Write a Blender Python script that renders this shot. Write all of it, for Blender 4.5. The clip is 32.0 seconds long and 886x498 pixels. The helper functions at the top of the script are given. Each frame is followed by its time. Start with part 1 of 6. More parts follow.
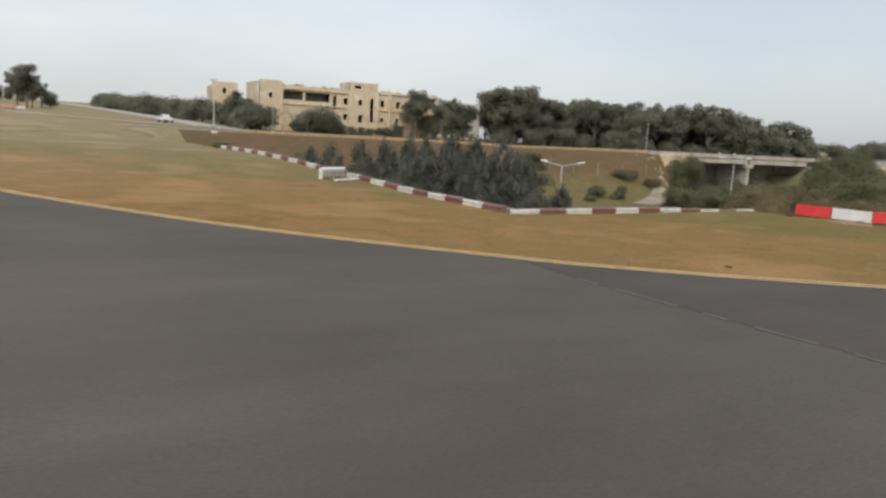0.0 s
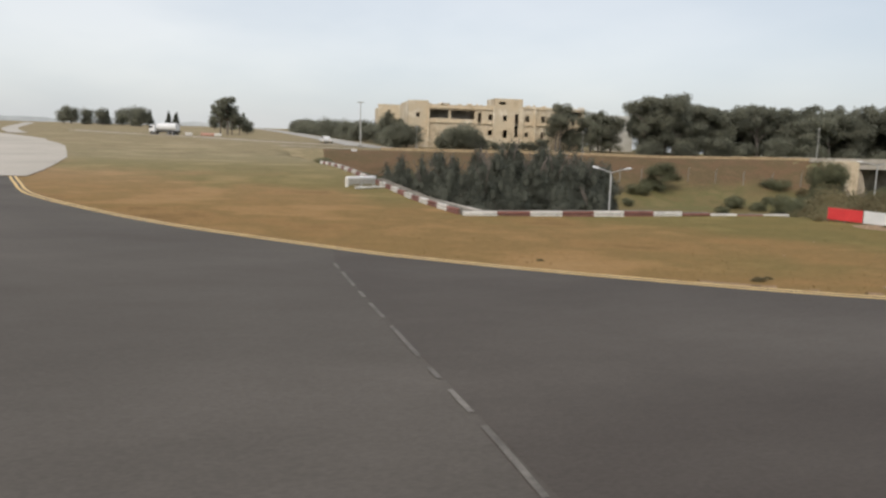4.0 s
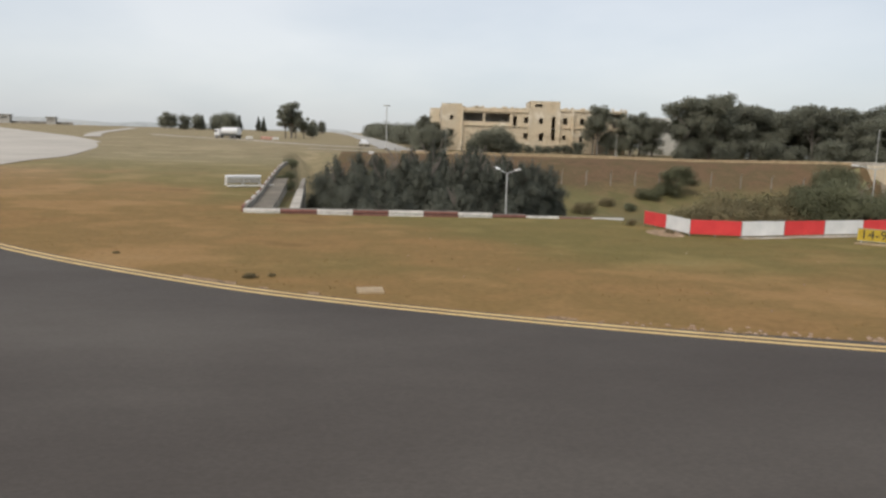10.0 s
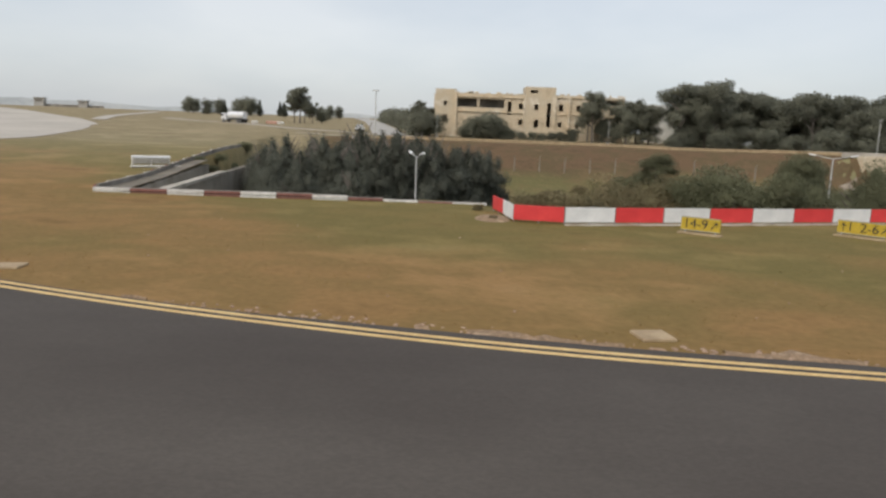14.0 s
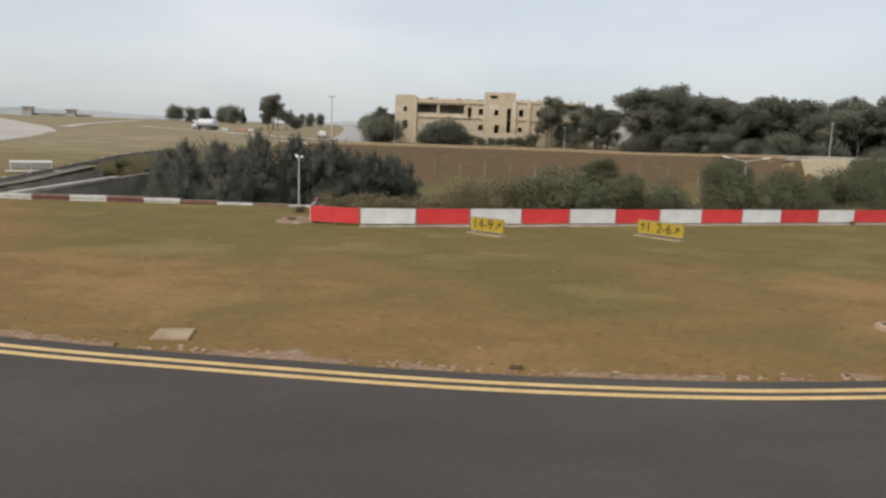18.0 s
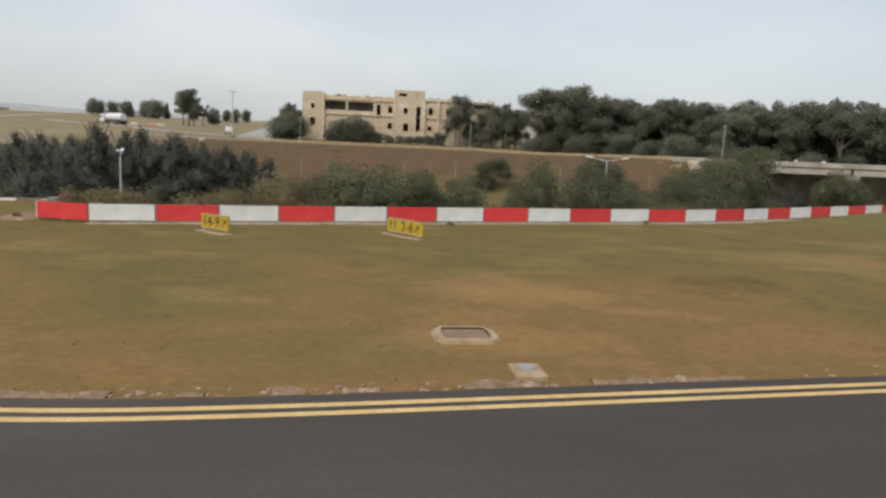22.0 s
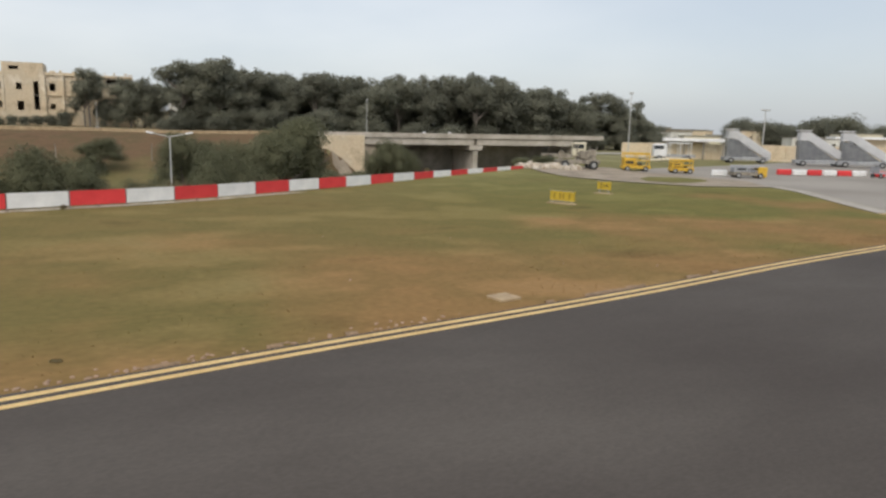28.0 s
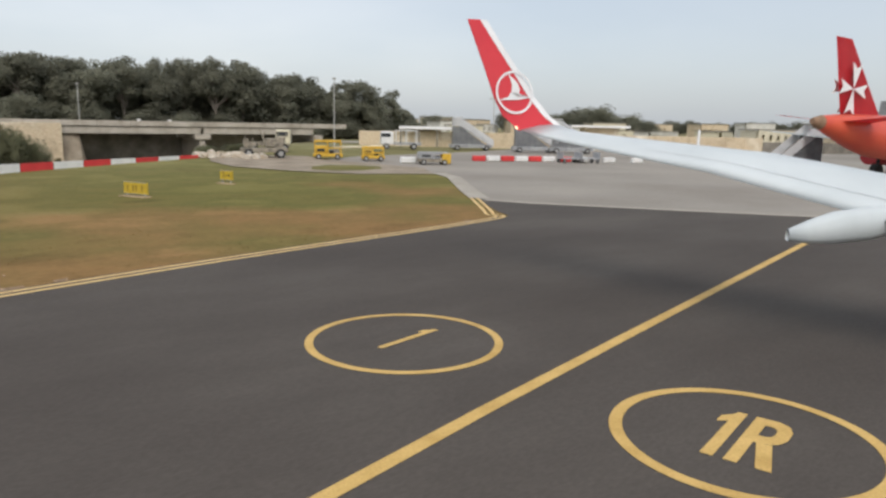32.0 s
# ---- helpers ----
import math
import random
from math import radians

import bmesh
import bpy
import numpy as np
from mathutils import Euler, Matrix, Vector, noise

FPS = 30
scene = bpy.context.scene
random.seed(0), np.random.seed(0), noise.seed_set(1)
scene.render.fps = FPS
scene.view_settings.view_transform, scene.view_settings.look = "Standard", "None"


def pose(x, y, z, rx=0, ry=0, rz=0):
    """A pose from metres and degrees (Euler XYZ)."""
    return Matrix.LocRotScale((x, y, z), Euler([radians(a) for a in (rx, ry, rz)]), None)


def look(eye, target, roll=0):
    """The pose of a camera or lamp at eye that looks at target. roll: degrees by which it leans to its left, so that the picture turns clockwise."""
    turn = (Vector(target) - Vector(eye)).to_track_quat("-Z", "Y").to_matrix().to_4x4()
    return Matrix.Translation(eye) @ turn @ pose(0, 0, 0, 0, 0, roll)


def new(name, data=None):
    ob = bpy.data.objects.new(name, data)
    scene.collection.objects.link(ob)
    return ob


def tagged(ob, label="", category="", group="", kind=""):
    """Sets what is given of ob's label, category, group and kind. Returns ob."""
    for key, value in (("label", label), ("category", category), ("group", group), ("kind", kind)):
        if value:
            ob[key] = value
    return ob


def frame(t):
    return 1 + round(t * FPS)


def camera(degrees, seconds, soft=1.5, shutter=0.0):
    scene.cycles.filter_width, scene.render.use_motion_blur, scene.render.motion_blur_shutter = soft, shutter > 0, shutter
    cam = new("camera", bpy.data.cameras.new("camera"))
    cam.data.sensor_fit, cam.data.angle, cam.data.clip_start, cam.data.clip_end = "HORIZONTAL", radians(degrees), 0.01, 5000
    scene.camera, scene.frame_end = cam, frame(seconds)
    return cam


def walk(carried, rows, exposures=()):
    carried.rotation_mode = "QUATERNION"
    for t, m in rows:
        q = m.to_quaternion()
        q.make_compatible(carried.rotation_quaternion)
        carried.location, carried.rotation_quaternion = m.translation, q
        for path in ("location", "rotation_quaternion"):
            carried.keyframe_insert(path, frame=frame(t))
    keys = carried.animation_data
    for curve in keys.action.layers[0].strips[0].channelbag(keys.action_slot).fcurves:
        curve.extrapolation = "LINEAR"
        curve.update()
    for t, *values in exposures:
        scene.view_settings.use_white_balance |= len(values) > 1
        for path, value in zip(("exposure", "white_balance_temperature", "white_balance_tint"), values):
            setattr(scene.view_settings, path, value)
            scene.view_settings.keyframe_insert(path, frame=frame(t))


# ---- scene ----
cam = camera(64.8, 32.0, soft=2.6)
PATH = [
    (0, (-52.012, 4.599, 3.888), (-51.076, 6.339, 3.575), 3.1),
    (1, (-49.141, 2.446, 3.829), (-48.345, 4.256, 3.528), 2.4),
    (2, (-46.075, 0.997, 3.771), (-45.414, 2.861, 3.47), 2.6),
    (3, (-43.151, -0.408, 3.811), (-42.607, 1.494, 3.517), 1.9),
    (4, (-39.981, -1.494, 3.739), (-39.583, 0.445, 3.452), 1.5),
    (4.5, (-38.393, -2.076, 3.772), (-38.05, -0.125, 3.496), 2.0),
    (6.5, (-32.074, -2.796, 3.682), (-31.886, -0.826, 3.397), 2.0),
    (7, (-30.514, -2.894, 3.717), (-30.356, -0.922, 3.425), 1.8),
    (8, (-27.436, -3.048, 3.758), (-27.315, -1.075, 3.453), 2.4),
    (9, (-24.539, -3.226, 3.803), (-24.438, -1.249, 3.518), 2.3),
    (10, (-21.696, -3.257, 3.843), (-21.618, -1.279, 3.561), 1.6),
    (11, (-18.969, -3.249, 3.869), (-18.951, -1.271, 3.576), 2.3),
    (12, (-16.261, -3.098, 3.851), (-16.267, -1.12, 3.555), 2.0),
    (13, (-13.623, -2.933, 3.889), (-13.636, -0.955, 3.592), 1.7),
    (14, (-11.088, -2.687, 3.88), (-11.12, -0.713, 3.559), 2.2),
    (14.5, (-9.747, -2.572, 3.885), (-9.778, -0.596, 3.575), 1.9),
    (16.5, (-4.955, -2.248, 3.905), (-4.997, -0.272, 3.601), 2.6),
    (17, (-3.829, -2.059, 3.884), (-3.877, -0.083, 3.576), 2.5),
    (18, (-1.5, -1.898, 3.883), (-1.544, 0.078, 3.582), 1.9),
    (19, (0.831, -1.676, 3.952), (0.793, 0.303, 3.659), 2.0),
    (20, (3.101, -1.28, 3.941), (3.1, 0.696, 3.632), 2.9),
    (21, (5.339, -0.794, 3.954), (5.381, 1.188, 3.687), 2.6),
    (22, (7.579, -0.465, 3.982), (7.677, 1.51, 3.685), 2.6),
    (23, (9.834, 0.088, 3.952), (10.019, 2.056, 3.647), 2.5),
    (24, (12.247, 0.449, 3.998), (12.531, 2.407, 3.705), 1.7),
    (24.5, (13.543, 0.665, 3.973), (13.88, 2.615, 3.681), 1.3),
    (26.5, (19.167, 1.216, 3.93), (19.753, 3.104, 3.624), 1.7),
    (27, (20.777, 1.313, 3.938), (21.428, 3.176, 3.61), 1.4),
    (28, (23.991, 1.321, 3.937), (24.798, 3.121, 3.607), 1.2),
    (29, (27.247, 1.091, 3.865), (28.216, 2.811, 3.547), 1.2),
    (30, (30.398, 0.6, 3.826), (31.464, 2.258, 3.485), 2.2),
    (31, (33.304, -0.435, 3.903), (34.468, 1.151, 3.545), 2.1),
    (32, (36.378, -1.726, 3.829), (37.631, -0.206, 3.483), 1.2),
]
walk(cam, [(t, look(eye, target, roll)) for t, eye, target, roll in PATH], exposures=((0, 0.2, 6700, 10), (9, 0.16, 6650, 10), (14, 0.1, 6600, 10), (24, 0.06, 6650, 10), (28, 0.16, 6600, 10), (32, 0.18, 6550, 10)))

# ---- body ----
# world, sun
world = bpy.data.worlds.new("overcast_sky")
scene.world = world
world.use_nodes = True
wn, wl = world.node_tree.nodes, world.node_tree.links
wn.clear()
w_out = wn.new("ShaderNodeOutputWorld")
w_sky = wn.new("ShaderNodeTexSky")
w_sky.sky_type = "NISHITA"
w_sky.sun_disc = False
w_sky.sun_elevation, w_sky.sun_rotation = radians(48), radians(215)
w_sky.dust_density = 3.0
w_bg = wn.new("ShaderNodeBackground")
w_bg.inputs["Strength"].default_value = 0.05
w_cl = wn.new("ShaderNodeBackground")
w_cl.inputs["Strength"].default_value = 0.63
w_tc = wn.new("ShaderNodeTexCoord")
w_map = wn.new("ShaderNodeMapping")
w_map.inputs["Scale"].default_value = (1.2, 1.2, 3.5)
w_noise = wn.new("ShaderNodeTexNoise")
w_noise.inputs["Scale"].default_value = 1.6
w_noise.inputs["Detail"].default_value = 5
w_ramp = wn.new("ShaderNodeValToRGB")
w_ramp.color_ramp.elements[0].position, w_ramp.color_ramp.elements[0].color = 0.35, (0.675, 0.722, 0.775, 1)
w_ramp.color_ramp.elements[1].position, w_ramp.color_ramp.elements[1].color = 0.68, (0.90, 0.91, 0.92, 1)
w_add = wn.new("ShaderNodeAddShader")
wl.new(w_tc.outputs["Generated"], w_map.inputs["Vector"])
wl.new(w_map.outputs["Vector"], w_noise.inputs["Vector"])
wl.new(w_noise.outputs["Fac"], w_ramp.inputs["Fac"])
w_sep, w_thick, w_dim = wn.new("ShaderNodeSeparateXYZ"), wn.new("ShaderNodeMapRange"), wn.new("ShaderNodeMix")
w_thick.inputs["From Min"].default_value, w_thick.inputs["From Max"].default_value = 0.2, 1.0
w_dim.data_type, w_dim.blend_type = "RGBA", "MIX"
w_dim.inputs["B"].default_value = (0.565, 0.612, 0.665, 1)
w_thick.inputs["To Max"].default_value = 0.75
wl.new(w_tc.outputs["Generated"], w_sep.inputs["Vector"])
wl.new(w_sep.outputs["X"], w_thick.inputs["Value"])
wl.new(w_thick.outputs["Result"], w_dim.inputs["Factor"])
wl.new(w_ramp.outputs["Color"], w_dim.inputs["A"])
wl.new(w_dim.outputs["Result"], w_cl.inputs["Color"])
wl.new(w_sky.outputs["Color"], w_bg.inputs["Color"])
wl.new(w_bg.outputs["Background"], w_add.inputs[0])
wl.new(w_cl.outputs["Background"], w_add.inputs[1])
wl.new(w_add.outputs["Shader"], w_out.inputs["Surface"])

sun = new("sun", bpy.data.lights.new("sun", "SUN"))
sun.data.energy, sun.data.angle, sun.data.color = 1.35, radians(35), (1.0, 0.95, 0.88)
sun.matrix_basis = look((0, 0, 60), (26, 38, 10))


# materials
def material(name, stops, scale=1.0, rough=0.8, metal=0.0, bump=0.0, fine=None, coords="Object", stretch=(1, 1, 1), grain=0.25, rand=0.0, spec=0.5):
    """A noise-varied surface: colour stops over a coarse noise, a fine grain on top and a bump."""
    m = bpy.data.materials.new(name)
    m.use_nodes = True
    n, l = m.node_tree.nodes, m.node_tree.links
    b = n["Principled BSDF"]
    b.inputs["Roughness"].default_value, b.inputs["Metallic"].default_value = rough, metal
    b.inputs["Specular IOR Level"].default_value = spec
    tc, mp = n.new("ShaderNodeTexCoord"), n.new("ShaderNodeMapping")
    mp.inputs["Scale"].default_value = stretch
    l.new(tc.outputs[coords], mp.inputs["Vector"])
    big, small = n.new("ShaderNodeTexNoise"), n.new("ShaderNodeTexNoise")
    big.inputs["Scale"].default_value, big.inputs["Detail"].default_value, big.inputs["Roughness"].default_value = scale, 6, 0.6
    small.inputs["Scale"].default_value, small.inputs["Detail"].default_value = fine or scale * 14, 4
    for t in (big, small):
        l.new(mp.outputs["Vector"], t.inputs["Vector"])
    ramp = n.new("ShaderNodeValToRGB")
    el = ramp.color_ramp.elements
    lo, hi = 0.32, 0.68
    for i, c in enumerate(stops):
        p = lo + (hi - lo) * i / max(1, len(stops) - 1)
        e = el[i] if i < 2 else el.new(p)
        e.position, e.color = p, (*c, 1)
    l.new(big.outputs["Fac"], ramp.inputs["Fac"])
    mix = n.new("ShaderNodeMix")
    mix.data_type, mix.blend_type = "RGBA", "OVERLAY"
    mix.inputs["Factor"].default_value = grain
    l.new(ramp.outputs["Color"], mix.inputs["A"])
    l.new(small.outputs["Fac"], mix.inputs["B"])
    col = mix.outputs["Result"]
    if rand:
        oi, hs, mr = n.new("ShaderNodeObjectInfo"), n.new("ShaderNodeHueSaturation"), n.new("ShaderNodeMapRange")
        mr.inputs["To Min"].default_value, mr.inputs["To Max"].default_value = 1 - rand, 1 + rand
        l.new(oi.outputs["Random"], mr.inputs["Value"])
        l.new(mr.outputs["Result"], hs.inputs["Value"])
        l.new(col, hs.inputs["Color"])
        col = hs.outputs["Color"]
    l.new(col, b.inputs["Base Color"])
    if bump:
        bp = n.new("ShaderNodeBump")
        bp.inputs["Strength"].default_value = bump
        bp.inputs["Distance"].default_value = 0.02
        l.new(small.outputs["Fac"], bp.inputs["Height"])
        l.new(bp.outputs["Normal"], b.inputs["Normal"])
    return m


M_GRASS = material("dry_grass", [(0.168, 0.115, 0.054), (0.236, 0.159, 0.077), (0.196, 0.142, 0.066), (0.262, 0.178, 0.089), (0.285, 0.200, 0.106)], 0.17, 0.95, bump=0.35, fine=5.5, grain=0.28, stretch=(0.8, 1, 1), spec=0.1)
gn, gl = M_GRASS.node_tree.nodes, M_GRASS.node_tree.links
g_b = gn["Principled BSDF"]
g_old = g_b.inputs["Base Color"].links[0].from_socket
g_tc, g_n1, g_r1, g_mix = gn.new("ShaderNodeTexCoord"), gn.new("ShaderNodeTexNoise"), gn.new("ShaderNodeValToRGB"), gn.new("ShaderNodeMix")
g_n1.inputs["Scale"].default_value, g_n1.inputs["Detail"].default_value = 0.09, 4
g_r1.color_ramp.elements[0].position, g_r1.color_ramp.elements[0].color = 0.0, (1.05, 0.935, 0.785, 1)
g_r1.color_ramp.elements[1].position, g_r1.color_ramp.elements[1].color = 1.0, (0.76, 0.845, 0.64, 1)
g_mix.data_type, g_mix.blend_type = "RGBA", "MULTIPLY"
g_mix.inputs["Factor"].default_value = 1.0


def math_node(n, l, op, a, b):
    m = n.new("ShaderNodeMath")
    m.operation = op
    for k, v in ((0, a), (1, b)):
        if isinstance(v, (int, float)):
            m.inputs[k].default_value = v
        else:
            l.new(v, m.inputs[k])
    return m.outputs[0]


# trodden and dry by the asphalt, greener towards the middle of the field
g_xyz = gn.new("ShaderNodeSeparateXYZ")
gl.new(g_tc.outputs["Object"], g_xyz.inputs["Vector"])
gl.new(g_tc.outputs["Object"], g_n1.inputs["Vector"])
g_east = math_node(gn, gl, "MULTIPLY", math_node(gn, gl, "MAXIMUM", math_node(gn, gl, "SUBTRACT", g_xyz.outputs["X"], 8), 0), 0.2)
g_west = math_node(gn, gl, "MULTIPLY", math_node(gn, gl, "MAXIMUM", math_node(gn, gl, "SUBTRACT", -12, g_xyz.outputs["X"]), 0), 1.1)
g_d = math_node(gn, gl, "SUBTRACT", math_node(gn, gl, "SUBTRACT", g_xyz.outputs["Y"], g_east), g_west)
g_wob = math_node(gn, gl, "MULTIPLY", math_node(gn, gl, "SUBTRACT", g_n1.outputs["Fac"], 0.5), 62)
g_map = gn.new("ShaderNodeMapRange")
g_map.interpolation_type = "SMOOTHSTEP"
g_map.inputs["From Min"].default_value, g_map.inputs["From Max"].default_value = 9, 24
gl.new(math_node(gn, gl, "ADD", g_d, g_wob), g_map.inputs["Value"])
g_far = gn.new("ShaderNodeMapRange")
g_far.interpolation_type = "SMOOTHSTEP"
g_far.inputs["From Min"].default_value, g_far.inputs["From Max"].default_value, g_far.inputs["To Min"].default_value = 150, 60, 0.8
gl.new(g_xyz.outputs["Y"], g_far.inputs["Value"])
gl.new(math_node(gn, gl, "MULTIPLY", g_map.outputs["Result"], g_far.outputs["Result"]), g_r1.inputs["Fac"])
gl.new(g_old, g_mix.inputs["A"])
gl.new(g_r1.outputs["Color"], g_mix.inputs["B"])
# raises value and lowers saturation of the grass from y 38 to 95
g_hs, g_far_value = gn.new("ShaderNodeHueSaturation"), gn.new("ShaderNodeMapRange")
g_far_value.inputs["From Min"].default_value, g_far_value.inputs["From Max"].default_value = 38, 95
g_far_value.inputs["To Min"].default_value, g_far_value.inputs["To Max"].default_value = 1.0, 1.42
gl.new(g_xyz.outputs["Y"], g_far_value.inputs["Value"])
gl.new(g_far_value.outputs["Result"], g_hs.inputs["Value"])
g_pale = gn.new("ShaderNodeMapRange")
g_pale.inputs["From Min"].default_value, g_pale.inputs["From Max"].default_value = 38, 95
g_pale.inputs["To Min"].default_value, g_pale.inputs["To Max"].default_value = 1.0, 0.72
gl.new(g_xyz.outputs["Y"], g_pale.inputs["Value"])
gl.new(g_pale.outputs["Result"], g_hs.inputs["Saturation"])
g_lush, g_lmap = gn.new("ShaderNodeMix"), gn.new("ShaderNodeMapRange")
g_lush.data_type, g_lush.blend_type = "RGBA", "MULTIPLY"
g_lush.inputs["B"].default_value = (0.87, 1.02, 0.86, 1)
g_lmap.interpolation_type = "SMOOTHSTEP"
g_lmap.inputs["From Min"].default_value, g_lmap.inputs["From Max"].default_value = 30, 52
gl.new(g_xyz.outputs["X"], g_lmap.inputs["Value"])
gl.new(math_node(gn, gl, "MULTIPLY", g_lmap.outputs["Result"], g_map.outputs["Result"]), g_lush.inputs["Factor"])
gl.new(g_mix.outputs["Result"], g_lush.inputs["A"])
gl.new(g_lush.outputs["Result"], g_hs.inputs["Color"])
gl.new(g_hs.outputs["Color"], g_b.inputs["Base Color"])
M_TARMAC = material("tarmac", [(0.056, 0.046, 0.039), (0.072, 0.061, 0.052), (0.096, 0.083, 0.071)], 0.16, 0.85, bump=0.3, fine=24, grain=0.3, stretch=(0.5, 1, 1), spec=0.3)
M_TARMAC_OLD = material("old_tarmac", [(0.069, 0.059, 0.050), (0.087, 0.076, 0.065), (0.110, 0.096, 0.083)], 0.16, 0.88, bump=0.3, fine=24, grain=0.3, stretch=(0.5, 1, 1), spec=0.3)
M_CONC = material("apron_concrete", [(0.22, 0.195, 0.165), (0.27, 0.245, 0.21), (0.32, 0.29, 0.25)], 0.06, 0.9, bump=0.2, fine=8)
M_CONC_EDGE = material("worn_edge_concrete", [(0.30, 0.268, 0.225), (0.36, 0.325, 0.275), (0.41, 0.37, 0.315)], 0.5, 0.9, bump=0.2, fine=8)
M_CONC_PALE = material("pale_concrete", [(0.36, 0.325, 0.275), (0.43, 0.39, 0.335), (0.48, 0.44, 0.38)], 0.06, 0.9, bump=0.2, fine=8)
M_ROAD = material("worn_road", [(0.33, 0.315, 0.285), (0.43, 0.41, 0.37)], 0.15, 0.9, fine=5)
M_EDGE = material("pale_edge_paint", [(0.58, 0.385, 0.145), (0.74, 0.53, 0.235)], 1.2, 0.7, fine=18, grain=0.4)
M_YELLOW = material("yellow_paint", [(0.50, 0.315, 0.085), (0.66, 0.44, 0.145)], 1.6, 0.7, fine=30, grain=0.4)
M_WORNWHITE = material("worn_white_paint", [(0.085, 0.076, 0.066), (0.18, 0.165, 0.145)], 0.8, 0.85, fine=14, grain=0.5)
M_RED = material("red_board", [(0.60, 0.035, 0.04), (0.72, 0.055, 0.055)], 1.2, 0.5, rand=0.1)
M_WHITE = material("white_board", [(0.66, 0.67, 0.66), (0.82, 0.82, 0.80)], 1.2, 0.5, rand=0.06)
M_STEEL = material("galvanised_steel", [(0.30, 0.30, 0.30), (0.44, 0.44, 0.43)], 4, 0.5, 0.6)
M_OLDRED = material("faded_red_paint", [(0.18, 0.075, 0.06), (0.27, 0.125, 0.10)], 3, 0.85, rand=0.12)
M_OLDWHITE = material("chalky_white_paint", [(0.50, 0.48, 0.44), (0.74, 0.72, 0.67)], 3, 0.85, rand=0.08)
M_WALL = material("weathered_concrete", [(0.13, 0.12, 0.10), (0.22, 0.20, 0.17), (0.31, 0.285, 0.245)], 0.35, 0.95, bump=0.3)
M_LIME = material("limestone", [(0.44, 0.35, 0.235), (0.60, 0.49, 0.34), (0.56, 0.47, 0.335), (0.74, 0.66, 0.53)], 0.22, 0.95, bump=0.3, fine=4, grain=0.4, rand=0.05)
M_LEAF = material("eucalyptus_leaf", [(0.18, 0.184, 0.138), (0.23, 0.233, 0.175), (0.285, 0.283, 0.215)], 0.5, 0.8, rand=0.15, spec=0.2)
M_PINE = material("cypress_leaf", [(0.115, 0.121, 0.096), (0.145, 0.152, 0.12), (0.18, 0.186, 0.148)], 0.8, 0.85, rand=0.15, spec=0.15)
M_BUSH = material("bush_leaf", [(0.148, 0.152, 0.09), (0.19, 0.194, 0.115), (0.24, 0.242, 0.15)], 0.6, 0.85, rand=0.15, spec=0.15)
M_WEED = material("weed_leaf", [(0.20, 0.17, 0.095), (0.27, 0.225, 0.13), (0.23, 0.215, 0.12)], 0.6, 0.9, rand=0.2, spec=0.1)
for m_ in (M_LEAF, M_PINE, M_BUSH, M_WEED):
    # leaves let part of the light through
    n_, l_ = m_.node_tree.nodes, m_.node_tree.links
    pb_ = n_["Principled BSDF"]
    tr_, mx_ = n_.new("ShaderNodeBsdfTranslucent"), n_.new("ShaderNodeMixShader")
    l_.new(pb_.inputs["Base Color"].links[0].from_socket, tr_.inputs["Color"])
    out_ = pb_.outputs["BSDF"].links[0].to_socket
    mx_.inputs["Fac"].default_value = 0.5
    l_.new(pb_.outputs["BSDF"], mx_.inputs[1])
    l_.new(tr_.outputs["BSDF"], mx_.inputs[2])
    l_.new(mx_.outputs["Shader"], out_)
M_BARK = material("bark", [(0.10, 0.085, 0.07), (0.22, 0.19, 0.16)], 3, 0.95, bump=0.5)
M_WING = material("wing_skin", [(0.53, 0.575, 0.585), (0.61, 0.655, 0.665)], 0.6, 0.35, 0.0, fine=3, grain=0.05)
M_WINGRED = material("winglet_red", [(0.62, 0.03, 0.045), (0.68, 0.045, 0.055)], 0.8, 0.35, fine=5, grain=0.05)
M_LINEWHITE = material("white_gloss", [(0.76, 0.76, 0.76), (0.82, 0.82, 0.82)], 1, 0.4)

M_SOIL = material("pale_soil", [(0.24, 0.155, 0.10), (0.34, 0.235, 0.16), (0.43, 0.315, 0.225)], 0.6, 0.95, bump=0.6, fine=9, grain=0.4)
M_RUBBLE = material("verge_rubble", [(0.16, 0.105, 0.06), (0.30, 0.20, 0.12), (0.21, 0.14, 0.082), (0.46, 0.33, 0.215)], 2.2, 0.95, bump=0.7, fine=14, grain=0.5)
M_DIRT = material("bare_dirt", [(0.20, 0.16, 0.115), (0.28, 0.23, 0.17), (0.35, 0.295, 0.225)], 0.5, 0.95, bump=0.5, fine=8, grain=0.35)
M_PALE = material("pale_rubble", [(0.34, 0.27, 0.19), (0.46, 0.40, 0.32), (0.58, 0.53, 0.45)], 1.2, 0.95, bump=0.5, fine=9, grain=0.4)
M_BANK = material("scrubby_bank", [(0.098, 0.08, 0.046), (0.142, 0.103, 0.063), (0.112, 0.095, 0.053), (0.165, 0.120, 0.075)], 0.14, 0.95, bump=0.4, fine=3.0, grain=0.35, spec=0.1)
b_n, b_l = M_BANK.node_tree.nodes, M_BANK.node_tree.links
b_tc, b_xyz, b_noise, b_map, b_mix, b_tint = (b_n.new("ShaderNode" + k) for k in ("TexCoord", "SeparateXYZ", "TexNoise", "MapRange", "Mix", "ValToRGB"))
b_l.new(b_tc.outputs["Object"], b_xyz.inputs["Vector"])
b_l.new(b_tc.outputs["Object"], b_noise.inputs["Vector"])
b_noise.inputs["Scale"].default_value = 0.12
b_wob = math_node(b_n, b_l, "MULTIPLY", b_noise.outputs["Fac"], 14)
